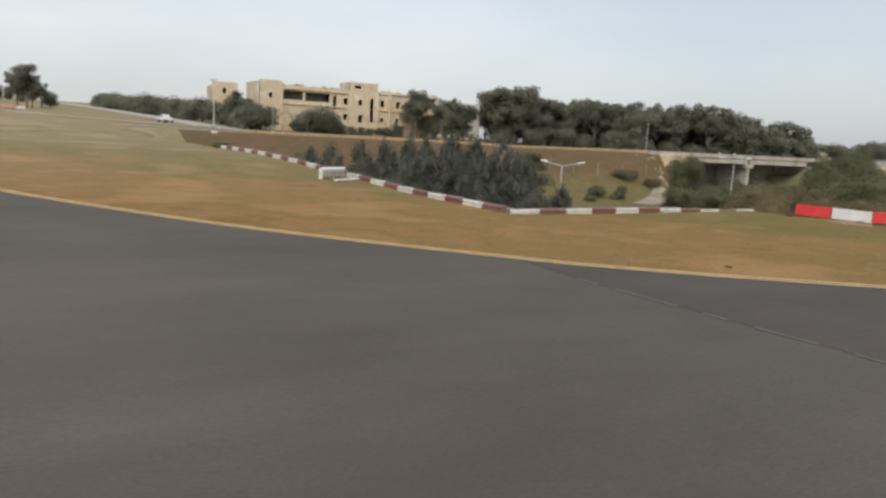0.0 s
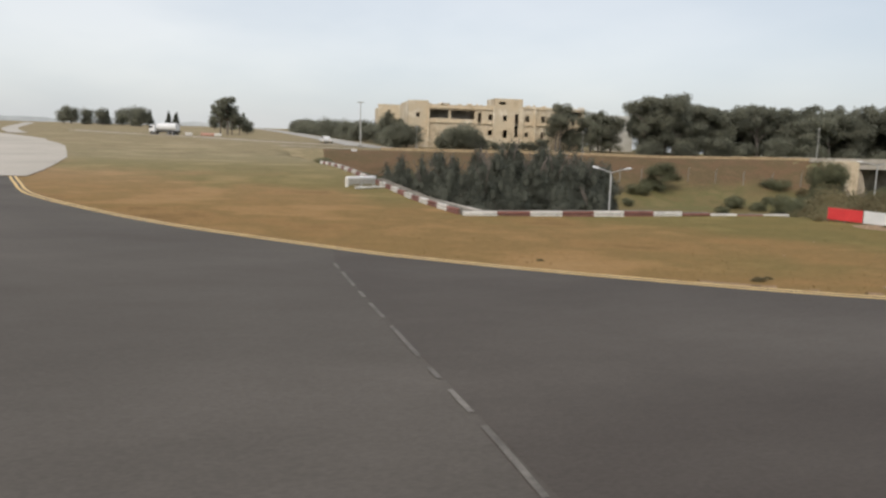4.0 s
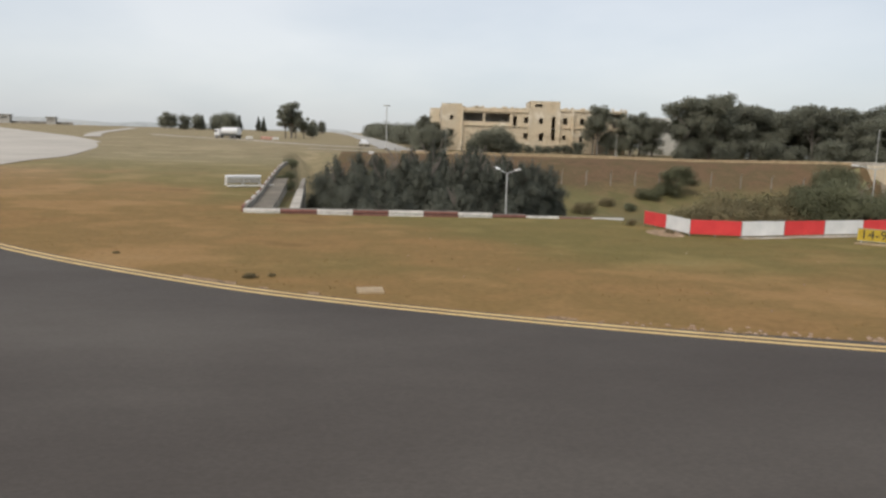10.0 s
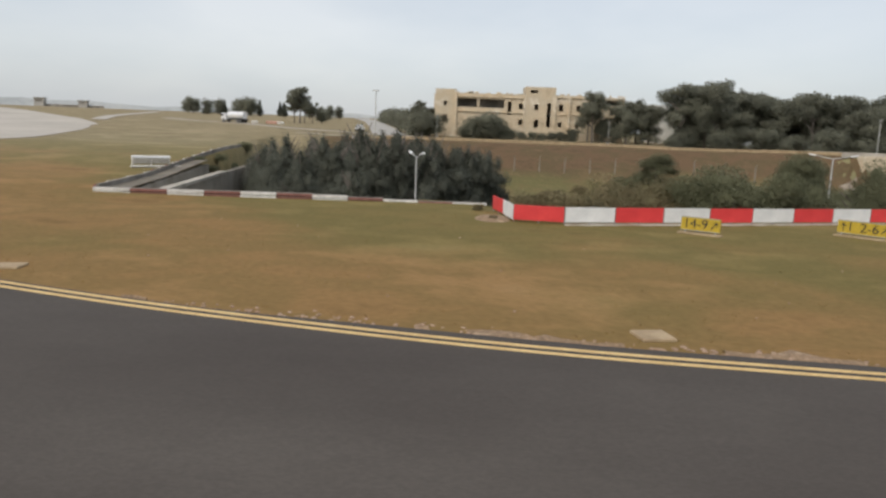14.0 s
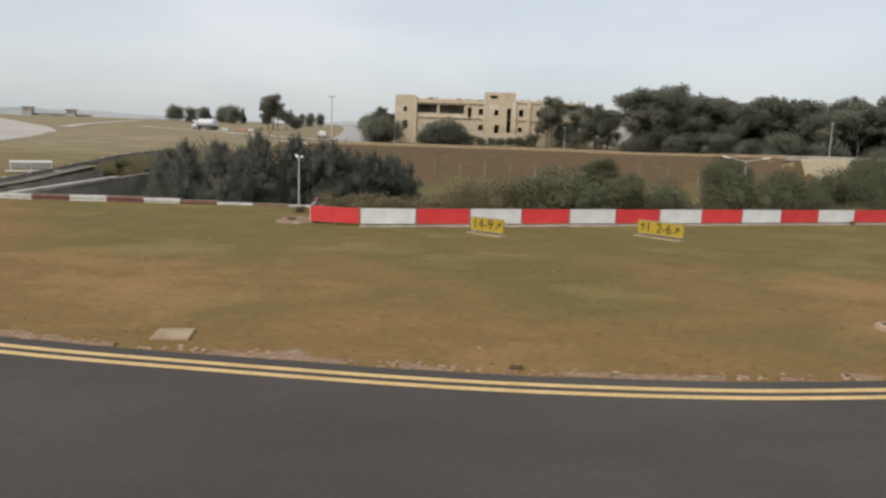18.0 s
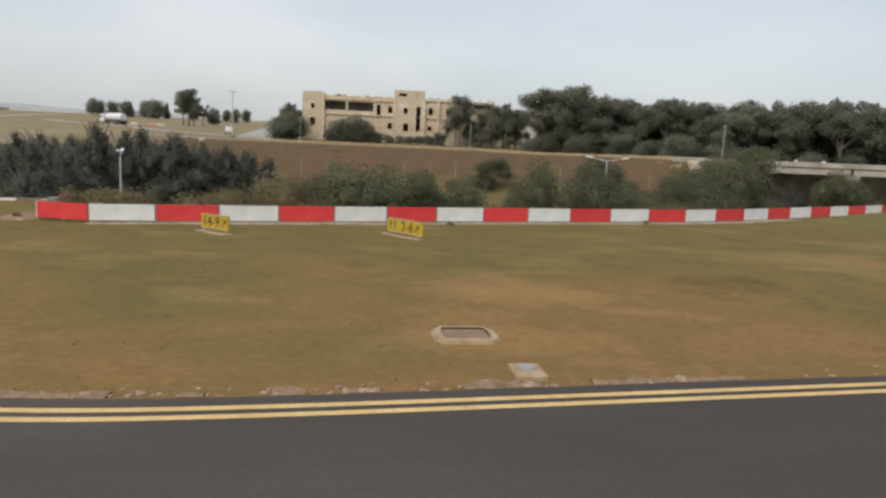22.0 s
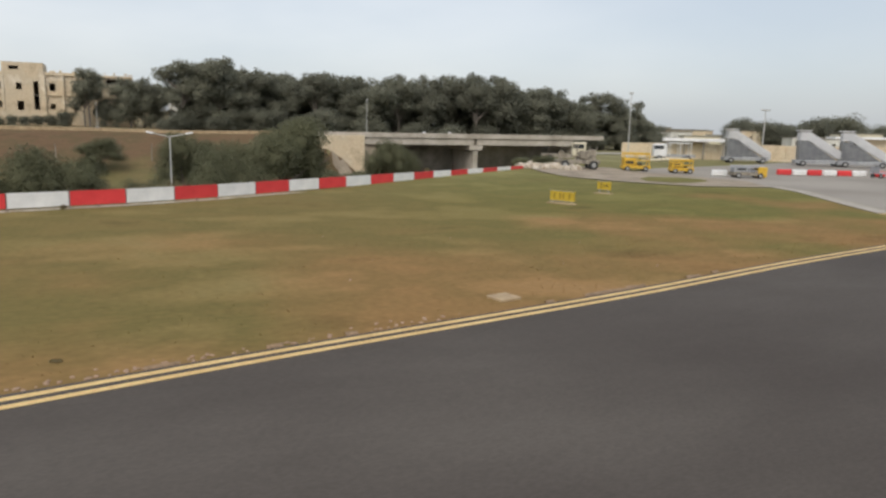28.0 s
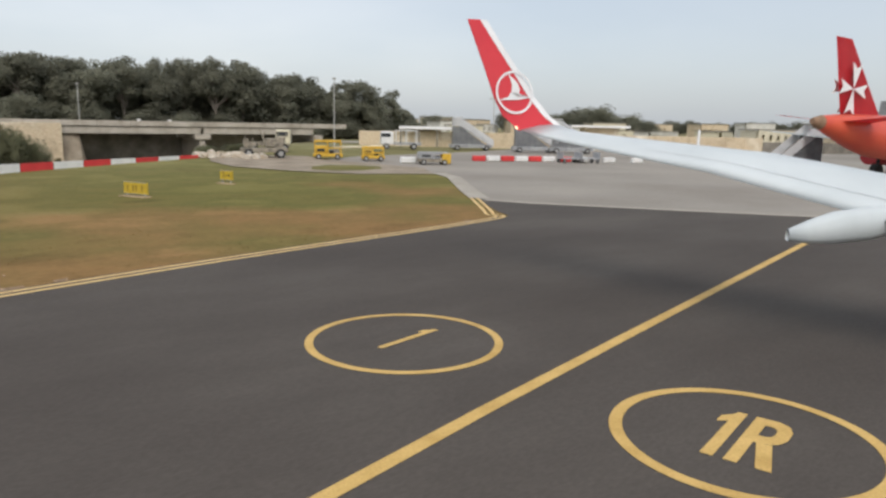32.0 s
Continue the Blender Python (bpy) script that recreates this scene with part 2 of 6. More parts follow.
b_map.inputs["From Min"].default_value, b_map.inputs["From Max"].default_value = 114, 121
b_east = math_node(b_n, b_l, "MULTIPLY", math_node(b_n, b_l, "MAXIMUM", math_node(b_n, b_l, "SUBTRACT", b_xyz.outputs["X"], 26), 0), 0.45)
b_l.new(math_node(b_n, b_l, "ADD", math_node(b_n, b_l, "ADD", b_xyz.outputs["Y"], b_east), b_wob), b_map.inputs["Value"])
b_l.new(b_map.outputs["Result"], b_tint.inputs["Fac"])
b_tint.color_ramp.elements[0].color, b_tint.color_ramp.elements[1].color = (1.18, 1.27, 0.98, 1), (1.02, 0.90, 0.86, 1)
b_mix.data_type, b_mix.blend_type = "RGBA", "MULTIPLY"
b_mix.inputs["Factor"].default_value = 1.0
b_l.new(M_BANK.node_tree.nodes["Principled BSDF"].inputs["Base Color"].links[0].from_socket, b_mix.inputs["A"])
b_l.new(b_tint.outputs["Color"], b_mix.inputs["B"])
b_l.new(b_mix.outputs["Result"], M_BANK.node_tree.nodes["Principled BSDF"].inputs["Base Color"])
M_SIGN = material("sign_yellow", [(0.44, 0.31, 0.02), (0.56, 0.40, 0.04)], 3, 0.6)
M_FADED = material("faded_lettering", [(0.22, 0.15, 0.02), (0.30, 0.21, 0.03)], 3, 0.7)
M_PINK = material("faded_pink_plastic", [(0.42, 0.20, 0.15), (0.58, 0.36, 0.28)], 2, 0.6)
M_BLACK = material("black_paint", [(0.015, 0.015, 0.015), (0.03, 0.03, 0.03)], 3, 0.6)
M_RUBBER = material("tyre_rubber", [(0.02, 0.02, 0.02), (0.04, 0.04, 0.038)], 5, 0.85)
M_MACHINE = material("machine_yellow", [(0.50, 0.30, 0.02), (0.66, 0.42, 0.05)], 2, 0.5)
M_CREAM = material("cream_paint", [(0.55, 0.50, 0.36), (0.66, 0.62, 0.48)], 2, 0.55)
M_CARWHITE = material("white_car_paint", [(0.66, 0.67, 0.67), (0.76, 0.76, 0.76)], 1.5, 0.35)
M_GLASS = material("dark_window_glass", [(0.02, 0.025, 0.03), (0.05, 0.055, 0.06)], 2, 0.12)
M_CAMO = material("dusty_drab_steel", [(0.12, 0.11, 0.09), (0.26, 0.23, 0.18), (0.36, 0.32, 0.26)], 2.0, 0.8, 0.2)
M_GREY = material("grey_paint", [(0.26, 0.27, 0.28), (0.38, 0.39, 0.40)], 1.5, 0.6)
# hill colour lifted to pale grey to paint in the distance haze
M_HILL = material("haze_tinted_hill", [(0.34, 0.36, 0.36), (0.42, 0.43, 0.42)], 0.004, 1.0, spec=0.0)
M_LEDGE = material("stained_ledge", [(0.11, 0.095, 0.072), (0.165, 0.14, 0.105), (0.21, 0.18, 0.14)], 0.6, 0.95, bump=0.4, fine=6)
M_SLAB = material("slab_concrete", [(0.27, 0.195, 0.115), (0.37, 0.275, 0.165), (0.46, 0.355, 0.22)], 2, 0.9, bump=0.3)
M_RUST = material("rusty_steel", [(0.20, 0.12, 0.075), (0.30, 0.19, 0.12)], 3, 0.85)
M_PANELGREY = material("grey_panel", [(0.30, 0.285, 0.25), (0.42, 0.40, 0.35)], 2, 0.7)
M_JETRED = material("jet_red", [(0.55, 0.06, 0.04), (0.66, 0.11, 0.05)], 0.25, 0.35, fine=2, grain=0.05)
M_LAMPGLOW = material("lit_lamp", [(0.9, 0.55, 0.4), (0.9, 0.6, 0.45)], 1, 0.4)
M_LAMPGLOW.node_tree.nodes["Principled BSDF"].inputs["Emission Color"].default_value = (1.0, 0.55, 0.35, 1)
M_LAMPGLOW.node_tree.nodes["Principled BSDF"].inputs["Emission Strength"].default_value = 1.6
M_BEAM = material("bridge_concrete", [(0.30, 0.27, 0.22), (0.42, 0.38, 0.32), (0.50, 0.46, 0.40)], 0.4, 0.95, bump=0.25)
M_LAMPPOLE = material("grey_metal", [(0.42, 0.42, 0.40), (0.55, 0.55, 0.53)], 3, 0.6, 0.2)
M_RETAIN = material("retaining_concrete", [(0.20, 0.175, 0.14), (0.28, 0.25, 0.205), (0.35, 0.315, 0.265)], 0.35, 0.95, bump=0.3)
M_PLASTER = material("white_plaster", [(0.50, 0.49, 0.44), (0.68, 0.67, 0.62)], 0.4, 0.95, bump=0.2)


# small builders
def part(name, bm, mat, parent=None, label=""):
    me = bpy.data.meshes.new(name)
    bm.to_mesh(me)
    bm.free()
    me.materials.append(mat)
    ob = new(name, me)
    if parent is not None:
        ob.parent = parent
    if label:
        ob["label"] = label
    return ob


def raw(name, verts, faces, mat, parent=None, smooth=False):
    me = bpy.data.meshes.new(name)
    me.from_pydata([tuple(v) for v in verts], [], faces)
    me.materials.append(mat)
    if smooth:
        me.shade_smooth()
    me.update()
    ob = new(name, me)
    if parent is not None:
        ob.parent = parent
    return ob


def share(name, me, m, parent):
    ob = new(name, me)
    ob.parent = parent
    ob.matrix_basis = m
    return ob


def box(bm, cx, cy, cz, sx, sy, sz, rz=0.0, bevel=0.0):
    """A block with its centre and sizes, turned by rz degrees about z."""
    r = bmesh.ops.create_cube(bm, size=1.0)
    vs = r["verts"]
    bmesh.ops.scale(bm, vec=(sx, sy, sz), verts=vs)
    if bevel:
        es = list({e for v in vs for e in v.link_edges})
        vs = list({v for f in bmesh.ops.bevel(bm, geom=es, offset=bevel, segments=1, affect="EDGES")["faces"] for v in f.verts} | {v for v in vs if v.is_valid})
    bmesh.ops.transform(bm, matrix=pose(cx, cy, cz, 0, 0, rz), verts=vs)
    return vs


def tube(bm, a, b, r1, r2=None, n=8):
    """A tapered round bar from a to b."""
    a, b = Vector(a), Vector(b)
    d = b - a
    m = Matrix.Translation((a + b) / 2) @ d.to_track_quat("Z", "Y").to_matrix().to_4x4()
    bmesh.ops.create_cone(bm, cap_ends=True, segments=n, radius1=r1, radius2=r1 if r2 is None else r2, depth=d.length, matrix=m)


def empty(name, m):
    ob = new(name)
    ob.matrix_basis = m
    return ob


def lerp_line(pts, x):
    if x <= pts[0][0]:
        return pts[0][1]
    for (x0, y0), (x1, y1) in zip(pts, pts[1:]):
        if x <= x1:
            return y0 + (y1 - y0) * (x - x0) / (x1 - x0)
    return pts[-1][1]


def smooth01(v):
    v = min(1.0, max(0.0, v))
    return v * v * (3 - 2 * v)


# the lie of the land
CUT_FRONT = [(-60, 37.5), (-31, 37.5), (-11, 39.5), (-9, 37.5), (-7.4, 34), (-3, 31.8), (24, 41), (60, 65), (66, 73), (80, 90), (95, 108)]
CUT_FOOT = [(-60, 98), (30, 92), (45, 90), (50, 101), (57, 105.5), (60, 106), (62, 119), (95, 119)]
CUT_CREST = [(-60, 132), (20, 132), (40, 122), (48, 111), (51, 107.5), (57, 109), (60, 109.5), (62, 125), (95, 125)]
CUT_DEPTH = -5.0


def land(x, y):
    """Height of the ground: level by the taxiway, rising behind, with the sunken road cut into it."""
    k = 1.0 - 0.75 * smooth01((x - 45) / 60)
    rise = 0.034 * max(0.0, min(y, 380) - 45) * k
    rise += 0.004 * max(0.0, y - 380) * k
    rise += min(0.55, 0.019 * max(0.0, (y - 22 - (x + 38)) * 0.707)) * smooth01((70 - y) / 25 + 1) if x < -10 else 0.0
    bank = smooth01((x - 22) / 25) * smooth01((68 - x) / 8)
    if bank > 0 and y > 84:
        rise += bank * smooth01((y - 90) / 16) * smooth01((150 - y) / 30) * max(0.0, 3.1 - rise)
    f, c0, c1 = lerp_line(CUT_FRONT, x), lerp_line(CUT_FOOT, x), lerp_line(CUT_CREST, x)
    left = -30.3 - 7.6 * (y - 36) / 52
    t = min((y - f) / 5.0, (c1 - y) / (c1 - c0), (x - left) / 0.8, (97 - x) / 6.0)
    if t > 0:
        t = smooth01(t)
        return rise * (1 - t) + CUT_DEPTH * t
    return rise


def axis(stops):
    out = []
    for a, b, step in stops:
        n = max(1, round((b - a) / step))
        out += [a + (b - a) * i / n for i in range(n)]
    return out + [stops[-1][1]]


gx = axis([(-2600, -600, 250), (-600, -150, 30), (-150, -70, 5), (-70, -40, 2), (-40, -24, 0.5), (-24, 80, 1.5), (80, 160, 5), (160, 600, 40), (600, 2600, 250)])
gy = axis([(-2000, -200, 200), (-200, 0, 20), (0, 28, 2), (28, 70, 0.8), (70, 150, 2), (150, 400, 10), (400, 1000, 60), (1000, 3600, 260)])
gv = [(x, y, land(x, y)) for y in gy for x in gx]
nx = len(gx)
gf = [(j * nx + i, j * nx + i + 1, (j + 1) * nx + i + 1, (j + 1) * nx + i) for j in range(len(gy) - 1) for i in range(nx - 1)]
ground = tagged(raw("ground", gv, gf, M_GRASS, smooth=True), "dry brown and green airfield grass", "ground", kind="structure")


def sheet(name, pts, z, mat, label, category, kind="structure", parent=None):
    """A flat sheet with the given outline, lying at z."""
    bm = bmesh.new()
    vs = [bm.verts.new((x, y, z)) for x, y in pts]
    f = bm.faces.new(vs)
    bmesh.ops.triangulate(bm, faces=[f])
    bmesh.ops.recalc_face_normals(bm, faces=bm.faces)
    if bm.faces[:][0].normal.z < 0:
        bmesh.ops.reverse_faces(bm, faces=bm.faces)
    ob = part(name, bm, mat, parent)
    return tagged(ob, label, category, kind=kind) if parent is None else ob


def ribbon(pts, width, lift, step=None, height=None):
    """Vertices and faces of a strip of the width along the points; on the land if no height is given."""
    P = [Vector(p) for p in pts]
    if step:
        Q = []
        for a, b in zip(P, P[1:]):
            n = max(1, int((b - a).length / step))
            Q += [a.lerp(b, i / n) for i in range(n)]
        P = Q + [P[-1]]
    v, f = [], []
    for i, p in enumerate(P):
        d = (P[min(i + 1, len(P) - 1)] - P[max(i - 1, 0)]).normalized()
        s = Vector((-d.y, d.x)) * width / 2
        for q in (p + s, p - s):
            v.append((q.x, q.y, (land(q.x, q.y) if height is None else height) + lift))
        if i:
            k = 2 * i
            f.append((k - 2, k - 1, k + 1, k))
    return v, f


def spline(pts, n=8):
    """A smooth line through the points."""
    P = [Vector(p) for p in pts]
    out = []
    for i in range(len(P) - 1):
        a, b, c, d = P[max(i - 1, 0)], P[i], P[i + 1], P[min(i + 2, len(P) - 1)]
        for j in range(n):
            t = j / n
            out.append(0.5 * (2 * b + (c - a) * t + (2 * a - 5 * b + 4 * c - d) * t * t + (3 * b - a - 3 * c + d) * t ** 3))
    return [tuple(p) for p in out] + [tuple(P[-1])]


# taxiway
EDGE = spline([(-60.2, 54.5), (-58.4, 50.2), (-55.0, 42.6), (-50.2, 35.65), (-45.4, 29.98), (-40.2, 25.28), (-34, 20.28), (-28.7, 16.82), (-24.5, 14.58), (-18.6, 12.4), (-13.5, 10.96), (-9.2, 10.05),
               (-5.4, 9.56), (-1.5, 9.2), (2.1, 9.2), (5, 9.5), (10.2, 10.38), (19.4, 12.05), (26.4, 13.55), (34.9, 15.2), (42.4, 16.95), (47.1, 17.9), (53.4, 19.1), (55.6, 19.6)])


def verge(x):
    """Width of the asphalt outside the edge stripes."""
    return 0.13 + 0.24 * smooth01((x + 17) / 6) * smooth01((24 - x) / 9)


CORNER = spline([(55.6, 19.6), (56.9, 19.95), (57.35, 20.3), (57.3, 20.8), (58.5, 22.4), (61.7, 26.9), (69.5, 38.0)], 5)
tarmac_outline = [(p[0], p[1] + verge(p[0])) for p in EDGE] + [(58.1, 20.0), (58.7, 21.4), (61.4, 25.7), (62.5, 23.2), (67.4, 16.3), (70.5, 12.1), (84, -6.2), (84, -160), (-420, -160), (-420, 54.5)]


def drape(ob, lift, xs, ys):
    """Cuts a flat sheet along lines of constant x and y and lays it on the land."""
    bm = bmesh.new()
    bm.from_mesh(ob.data)
    for x in xs:
        bmesh.ops.bisect_plane(bm, geom=bm.verts[:] + bm.edges[:] + bm.faces[:], plane_co=(x, 0, 0), plane_no=(1, 0, 0))
    for y in ys:
        bmesh.ops.bisect_plane(bm, geom=bm.verts[:] + bm.edges[:] + bm.faces[:], plane_co=(0, y, 0), plane_no=(0, 1, 0))
    for v in bm.verts:
        v.co.z = land(v.co.x, v.co.y) + lift
    bm.to_mesh(ob.data)
    bm.free()
    return ob


taxiway = drape(sheet("taxiway", tarmac_outline, 0.015, M_TARMAC_OLD, "worn grey asphalt taxiway", "taxiway"), 0.02, [-120, -100, -84, -76, -70, -66, -62, -58, -54, -50, -46, -42, -38], [16, 20, 24, 28, 32, 36, 40, 44, 48, 52])
new_part = [(-38.9, 23.9)] + [(p[0], p[1] + verge(p[0]) - 0.04) for p in EDGE if p[0] > -38.5] + [(58.0, 19.95), (58.6, 21.3), (61.3, 25.6), (62.4, 23.1), (67.3, 16.2), (70.4, 12.0), (83.8, -6.2), (83.8, -60), (-36.4, -60), (-37.0, 3), (-37.8, 10), (-38.9, 20)]
taxiway_new = drape(sheet("taxiway_resurfaced", new_part, 0.015, M_TARMAC, "darker resurfaced stretch of asphalt taxiway", "taxiway"), 0.026, [], [])
v, f = ribbon(spline([(-38.95, 20.5), (-38.45, 15.5), (-37.85, 9.8), (-37.4, 5.2), (-36.9, -4)]), 0.10, 0.034)
keep = [q for i, q in enumerate(f) if (i * 7) % 9 not in (2, 5, 6)]
tagged(raw("worn_joint_line", v, keep, M_WORNWHITE), "worn whitish joint line across the asphalt", "road marking", kind="structure")
apron_outline = [(61.5, 25.9), (64, 29.8), (70.6, 38.6), (74, 47), (70, 58), (78, 64), (190, 110), (420, 90), (420, -160), (84.2, -160), (84.2, -6.2), (70.7, 12.2), (67.6, 16.4), (62.7, 23.3)]
apron = sheet("apron", apron_outline, 0.02, M_CONC, "pale concrete aircraft apron", "apron")
drape(apron, 0.03, list(range(62, 200, 6)) + [240, 300, 360], list(range(-30, 114, 6)))

for pts, wide_ in (([(61.6, 25.4), (62.7, 23.1), (67.6, 16.2), (70.7, 12.0), (84.2, -6.4)], 0.7), ([(61.9, 26.2), (64.4, 29.9), (70.8, 38.9), (73.6, 45)], 1.1)):
    v, f = ribbon(pts, wide_, 0.038, step=2.0)
    tagged(raw("concrete_edge", v, f, M_CONC_EDGE), "pale concrete strip along the apron edge", "apron edge", kind="structure")
bank_outline = [(-28.5, 45), (-8, 45), (0, 40), (24, 47), (44, 60), (60, 71), (64, 78), (62, 106), (57.5, 106.4), (51, 106.4), (46, 113.5), (39, 121.5), (20, 131), (-36, 131), (-36, 90)]
bank = sheet("bank", bank_outline, 0.0, M_BANK, "dry scrubby bank and floor of the road cutting", "bank")
drape(bank, 0.05, [x * 1.5 for x in range(-24, 43)], [45 + 2 * k for k in range(44)])
left_apron = sheet("concrete_taxiway", [(-59.6, 54.6), (-60.3, 60), (-62.2, 70), (-65.6, 84), (-70.1, 99), (-76, 118), (-80.5, 129), (-85.5, 139), (-87.5, 146), (-93, 155), (-100, 166), (-110, 181), (-139, 217), (-176, 264), (-207, 299), (-300, 380), (-420, 300), (-420, 54.6)],
                   0.0, M_CONC_PALE, "pale concrete taxiway curving off across the grass", "taxiway")
drape(left_apron, 0.06, range(-400, -60, 10), range(58, 380, 8))


def offset_line(pts, d):
    P = [Vector(p) for p in pts]
    out = []
    for i, p in enumerate(P):
        t = (P[min(i + 1, len(P) - 1)] - P[max(i - 1, 0)]).normalized()
        out.append((p.x - t.y * d, p.y + t.x * d))
    return out


full_edge = EDGE + CORNER[1:]
for off in (-0.1, -0.43):
    v, f = ribbon(offset_line(full_edge, off), 0.165, 0.034)
    tagged(raw("taxiway_edge_line", v, f, M_EDGE), "yellow painted taxiway edge stripe", "road marking", group="double edge stripes", kind="structure")
v, f = ribbon([(37.0, 3.5), (39.03, 4.0), (42.58, 4.83), (47.1, 5.81), (53, 7.07), (70, 10.7)], 0.22, 0.034, height=0.0)
tagged(raw("lead_in_line", v, f, M_YELLOW), "solid yellow stand lead-in line on asphalt", "road marking", kind="structure")


def ring(cx, cy, r, w, z):
    v, f = [], []
    n = 72
    for i in range(n):
        a = 2 * math.pi * i / n
        for q in (r, r - w):
            v.append((cx + q * math.cos(a), cy + q * math.sin(a), z))
        k = (i + 1) % n
        f.append((2 * i, 2 * k, 2 * k + 1, 2 * i + 1))
    return v, f


v, f = ring(43.56, 8.02, 1.77, 0.15, 0.034)
circle = tagged(raw("stand_circle", v, f, M_YELLOW), "yellow painted circle round a stand number", "road marking", group="stand circles", kind="structure")
v, f = ring(44.66, 2.22, 1.69, 0.17, 0.034)
circle2 = tagged(raw("stand_circle", v, f, M_YELLOW), "yellow painted circle round a stand number", "road marking", group="stand circles", kind="structure")

# barrier of red and white boards
JOINTS = [(0, -6.03, 29.62), (3, 1.515, 32.03), (6, 8.92, 34.6), (8, 13.85, 36.3), (12, 23.73, 39.72), (14, 28.4, 42.09), (16, 33.0, 45.1), (18, 37.5, 47.95), (28, 59.9, 62.2)]
BAR = [(-9.1, 34.8), (-8.7, 32.5), (-8.4, 30.05)] + [(lerp_line([(j[0], j[1]) for j in JOINTS], k), lerp_line([(j[0], j[2]) for j in JOINTS], k)) for k in range(29)]


def barrier_board(a, b, red):
    a, b = Vector(a), Vector(b)
    d = b - a
    L = d.length
    ang = math.degrees(math.atan2(d.y, d.x))
    top = empty("barrier_board", pose(a.x, a.y, 0, 0, 0, ang))
    bm = bmesh.new()
    box(bm, L / 2, 0, 0.46, L - 0.07, 0.045, 0.70, bevel=0.008)
    part("board", bm, M_RED if red else M_WHITE, top)
    for u in (0.03, L / 2):
        bm = bmesh.new()
        box(bm, u, 0.05, 0.4, 0.05, 0.05, 0.82)
        part("post", bm, M_STEEL, top)
    return tagged(top, ("red" if red else "white") + " painted board on steel posts beside the taxiway", "barrier", group="red and white barrier boards")


for i, (a, b) in enumerate(zip(BAR, BAR[1:])):
    barrier_board(a, b, i % 2 == 0)


# low parapets with red and white blocks over the tunnel mouth
def parapet(a, b, n, first_white, out):
    """Blocks from a to b on a concrete core; out: the side (+1 or -1) that carries the paint."""
    a, b = Vector(a), Vector(b)
    ang = math.degrees(math.atan2((b - a).y, (b - a).x))
    L = (b - a).length / n
    w = empty("parapet_wall", pose(a.x, a.y, 0, 0, 0, ang))
    for i in range(n):
        q = a.lerp(b, (i + 0.5) / n)
        z = max(0.034 * max(0.0, q.y - 45), land(q.x - 0.9, q.y) if out > 0 else 0.0)
        z -= 0.24 * smooth01((q.x + 21) / 9) if out < 0 else 0.0
        white = (i % 2 == 0) == first_white
        for zz, hh in ((z - 0.02, 0.25), (z + 0.225, 0.19 if white else 0.15)):
            bm = bmesh.new()
            box(bm, L * (i + 0.5), 0.09 * out, zz, L - 0.02, 0.18 if zz < z else 0.15, hh, bevel=0.02)
            part("painted_block", bm, M_OLDWHITE if white else M_OLDRED, w)
        bm = bmesh.new()
        box(bm, L * (i + 0.5), -0.085 * out, z - 0.45, L - 0.004, 0.16, 1.58)
        part("core_block", bm, M_WALL, w)
    return tagged(w, "low concrete parapet with faded red and white painted blocks", "wall", kind="structure")


parapet((-31.3, 35.8), (-9.3, 38.0), 11, True, -1)
parapet((-31.35, 36.2), (-37.6, 82.6), 26, False, 1)

# ledge and retaining wall beside the sunken road
v, f = ribbon([(-30.85, 37.4), (-33.75, 58.6)], 1.5, 0.06, step=2.5)
v = [(x, y, land(-31.9 - 0.1347 * (y - 36), y) + 0.07) for x, y, z in v]
tagged(raw("wall_ledge", v, f, M_LEDGE), "dirty concrete ledge behind the parapet", "ledge", kind="structure")
bm = bmesh.new()
for i in range(10):
    y0, y1 = 38.6 + i * 4.6, 38.6 + (i + 1) * 4.6
    xm = -28.7 - 7.6 * ((y0 + y1) / 2 - 36) / 52
    box(bm, xm, (y0 + y1) / 2, -3.17, 0.45, 4.72, 6.0, rz=8.3)
retaining = tagged(part("retaining_wall", bm, M_RETAIN), "stained concrete retaining wall of the road cutting", "wall", kind="structure")
for i in range(10):
    y0, y1 = 38.6 + i * 2.1, 38.6 + (i + 1) * 2.1
    xm = -28.7 - 7.6 * ((y0 + y1) / 2 - 36) / 52
    bm = bmesh.new()
    box(bm, xm + 0.05, (y0 + y1) / 2, -0.12, 0.62, 2.1, 0.24, rz=8.3, bevel=0.02)
    part("coping_stone", bm, M_BEAM, retaining)
    bm = bmesh.new()
    box(bm, xm - 1.25, (y0 + y1) / 2, -0.75 + 0.058 * i, 0.2, 2.1, 1.6, rz=8.3, bevel=0.02)
    part("upper_panel", bm, M_RETAIN, retaining)
v, f = ribbon([(-29.65, 38.6), (-32.75, 60)], 1.3, -0.32, step=2.0, height=0.0)
tagged(raw("wall_terrace", v, f, M_BANK), "overgrown earth terrace between the two walls", "terrace", kind="structure")
bm = bmesh.new()
box(bm, -18.5, 38.35, -2.6, 15.2, 0.5, 5.0, rz=5.7)
tagged(part("tunnel_headwall", bm, M_WALL), "concrete headwall over the road tunnel", "wall", kind="structure")


def strip(name, pts, width, lift, mat, label, category, step=3.0):
    v, f = ribbon(spline(pts, 6), width, lift, step=step)
    return tagged(raw(name, v, f, mat), label, category, kind="structure")


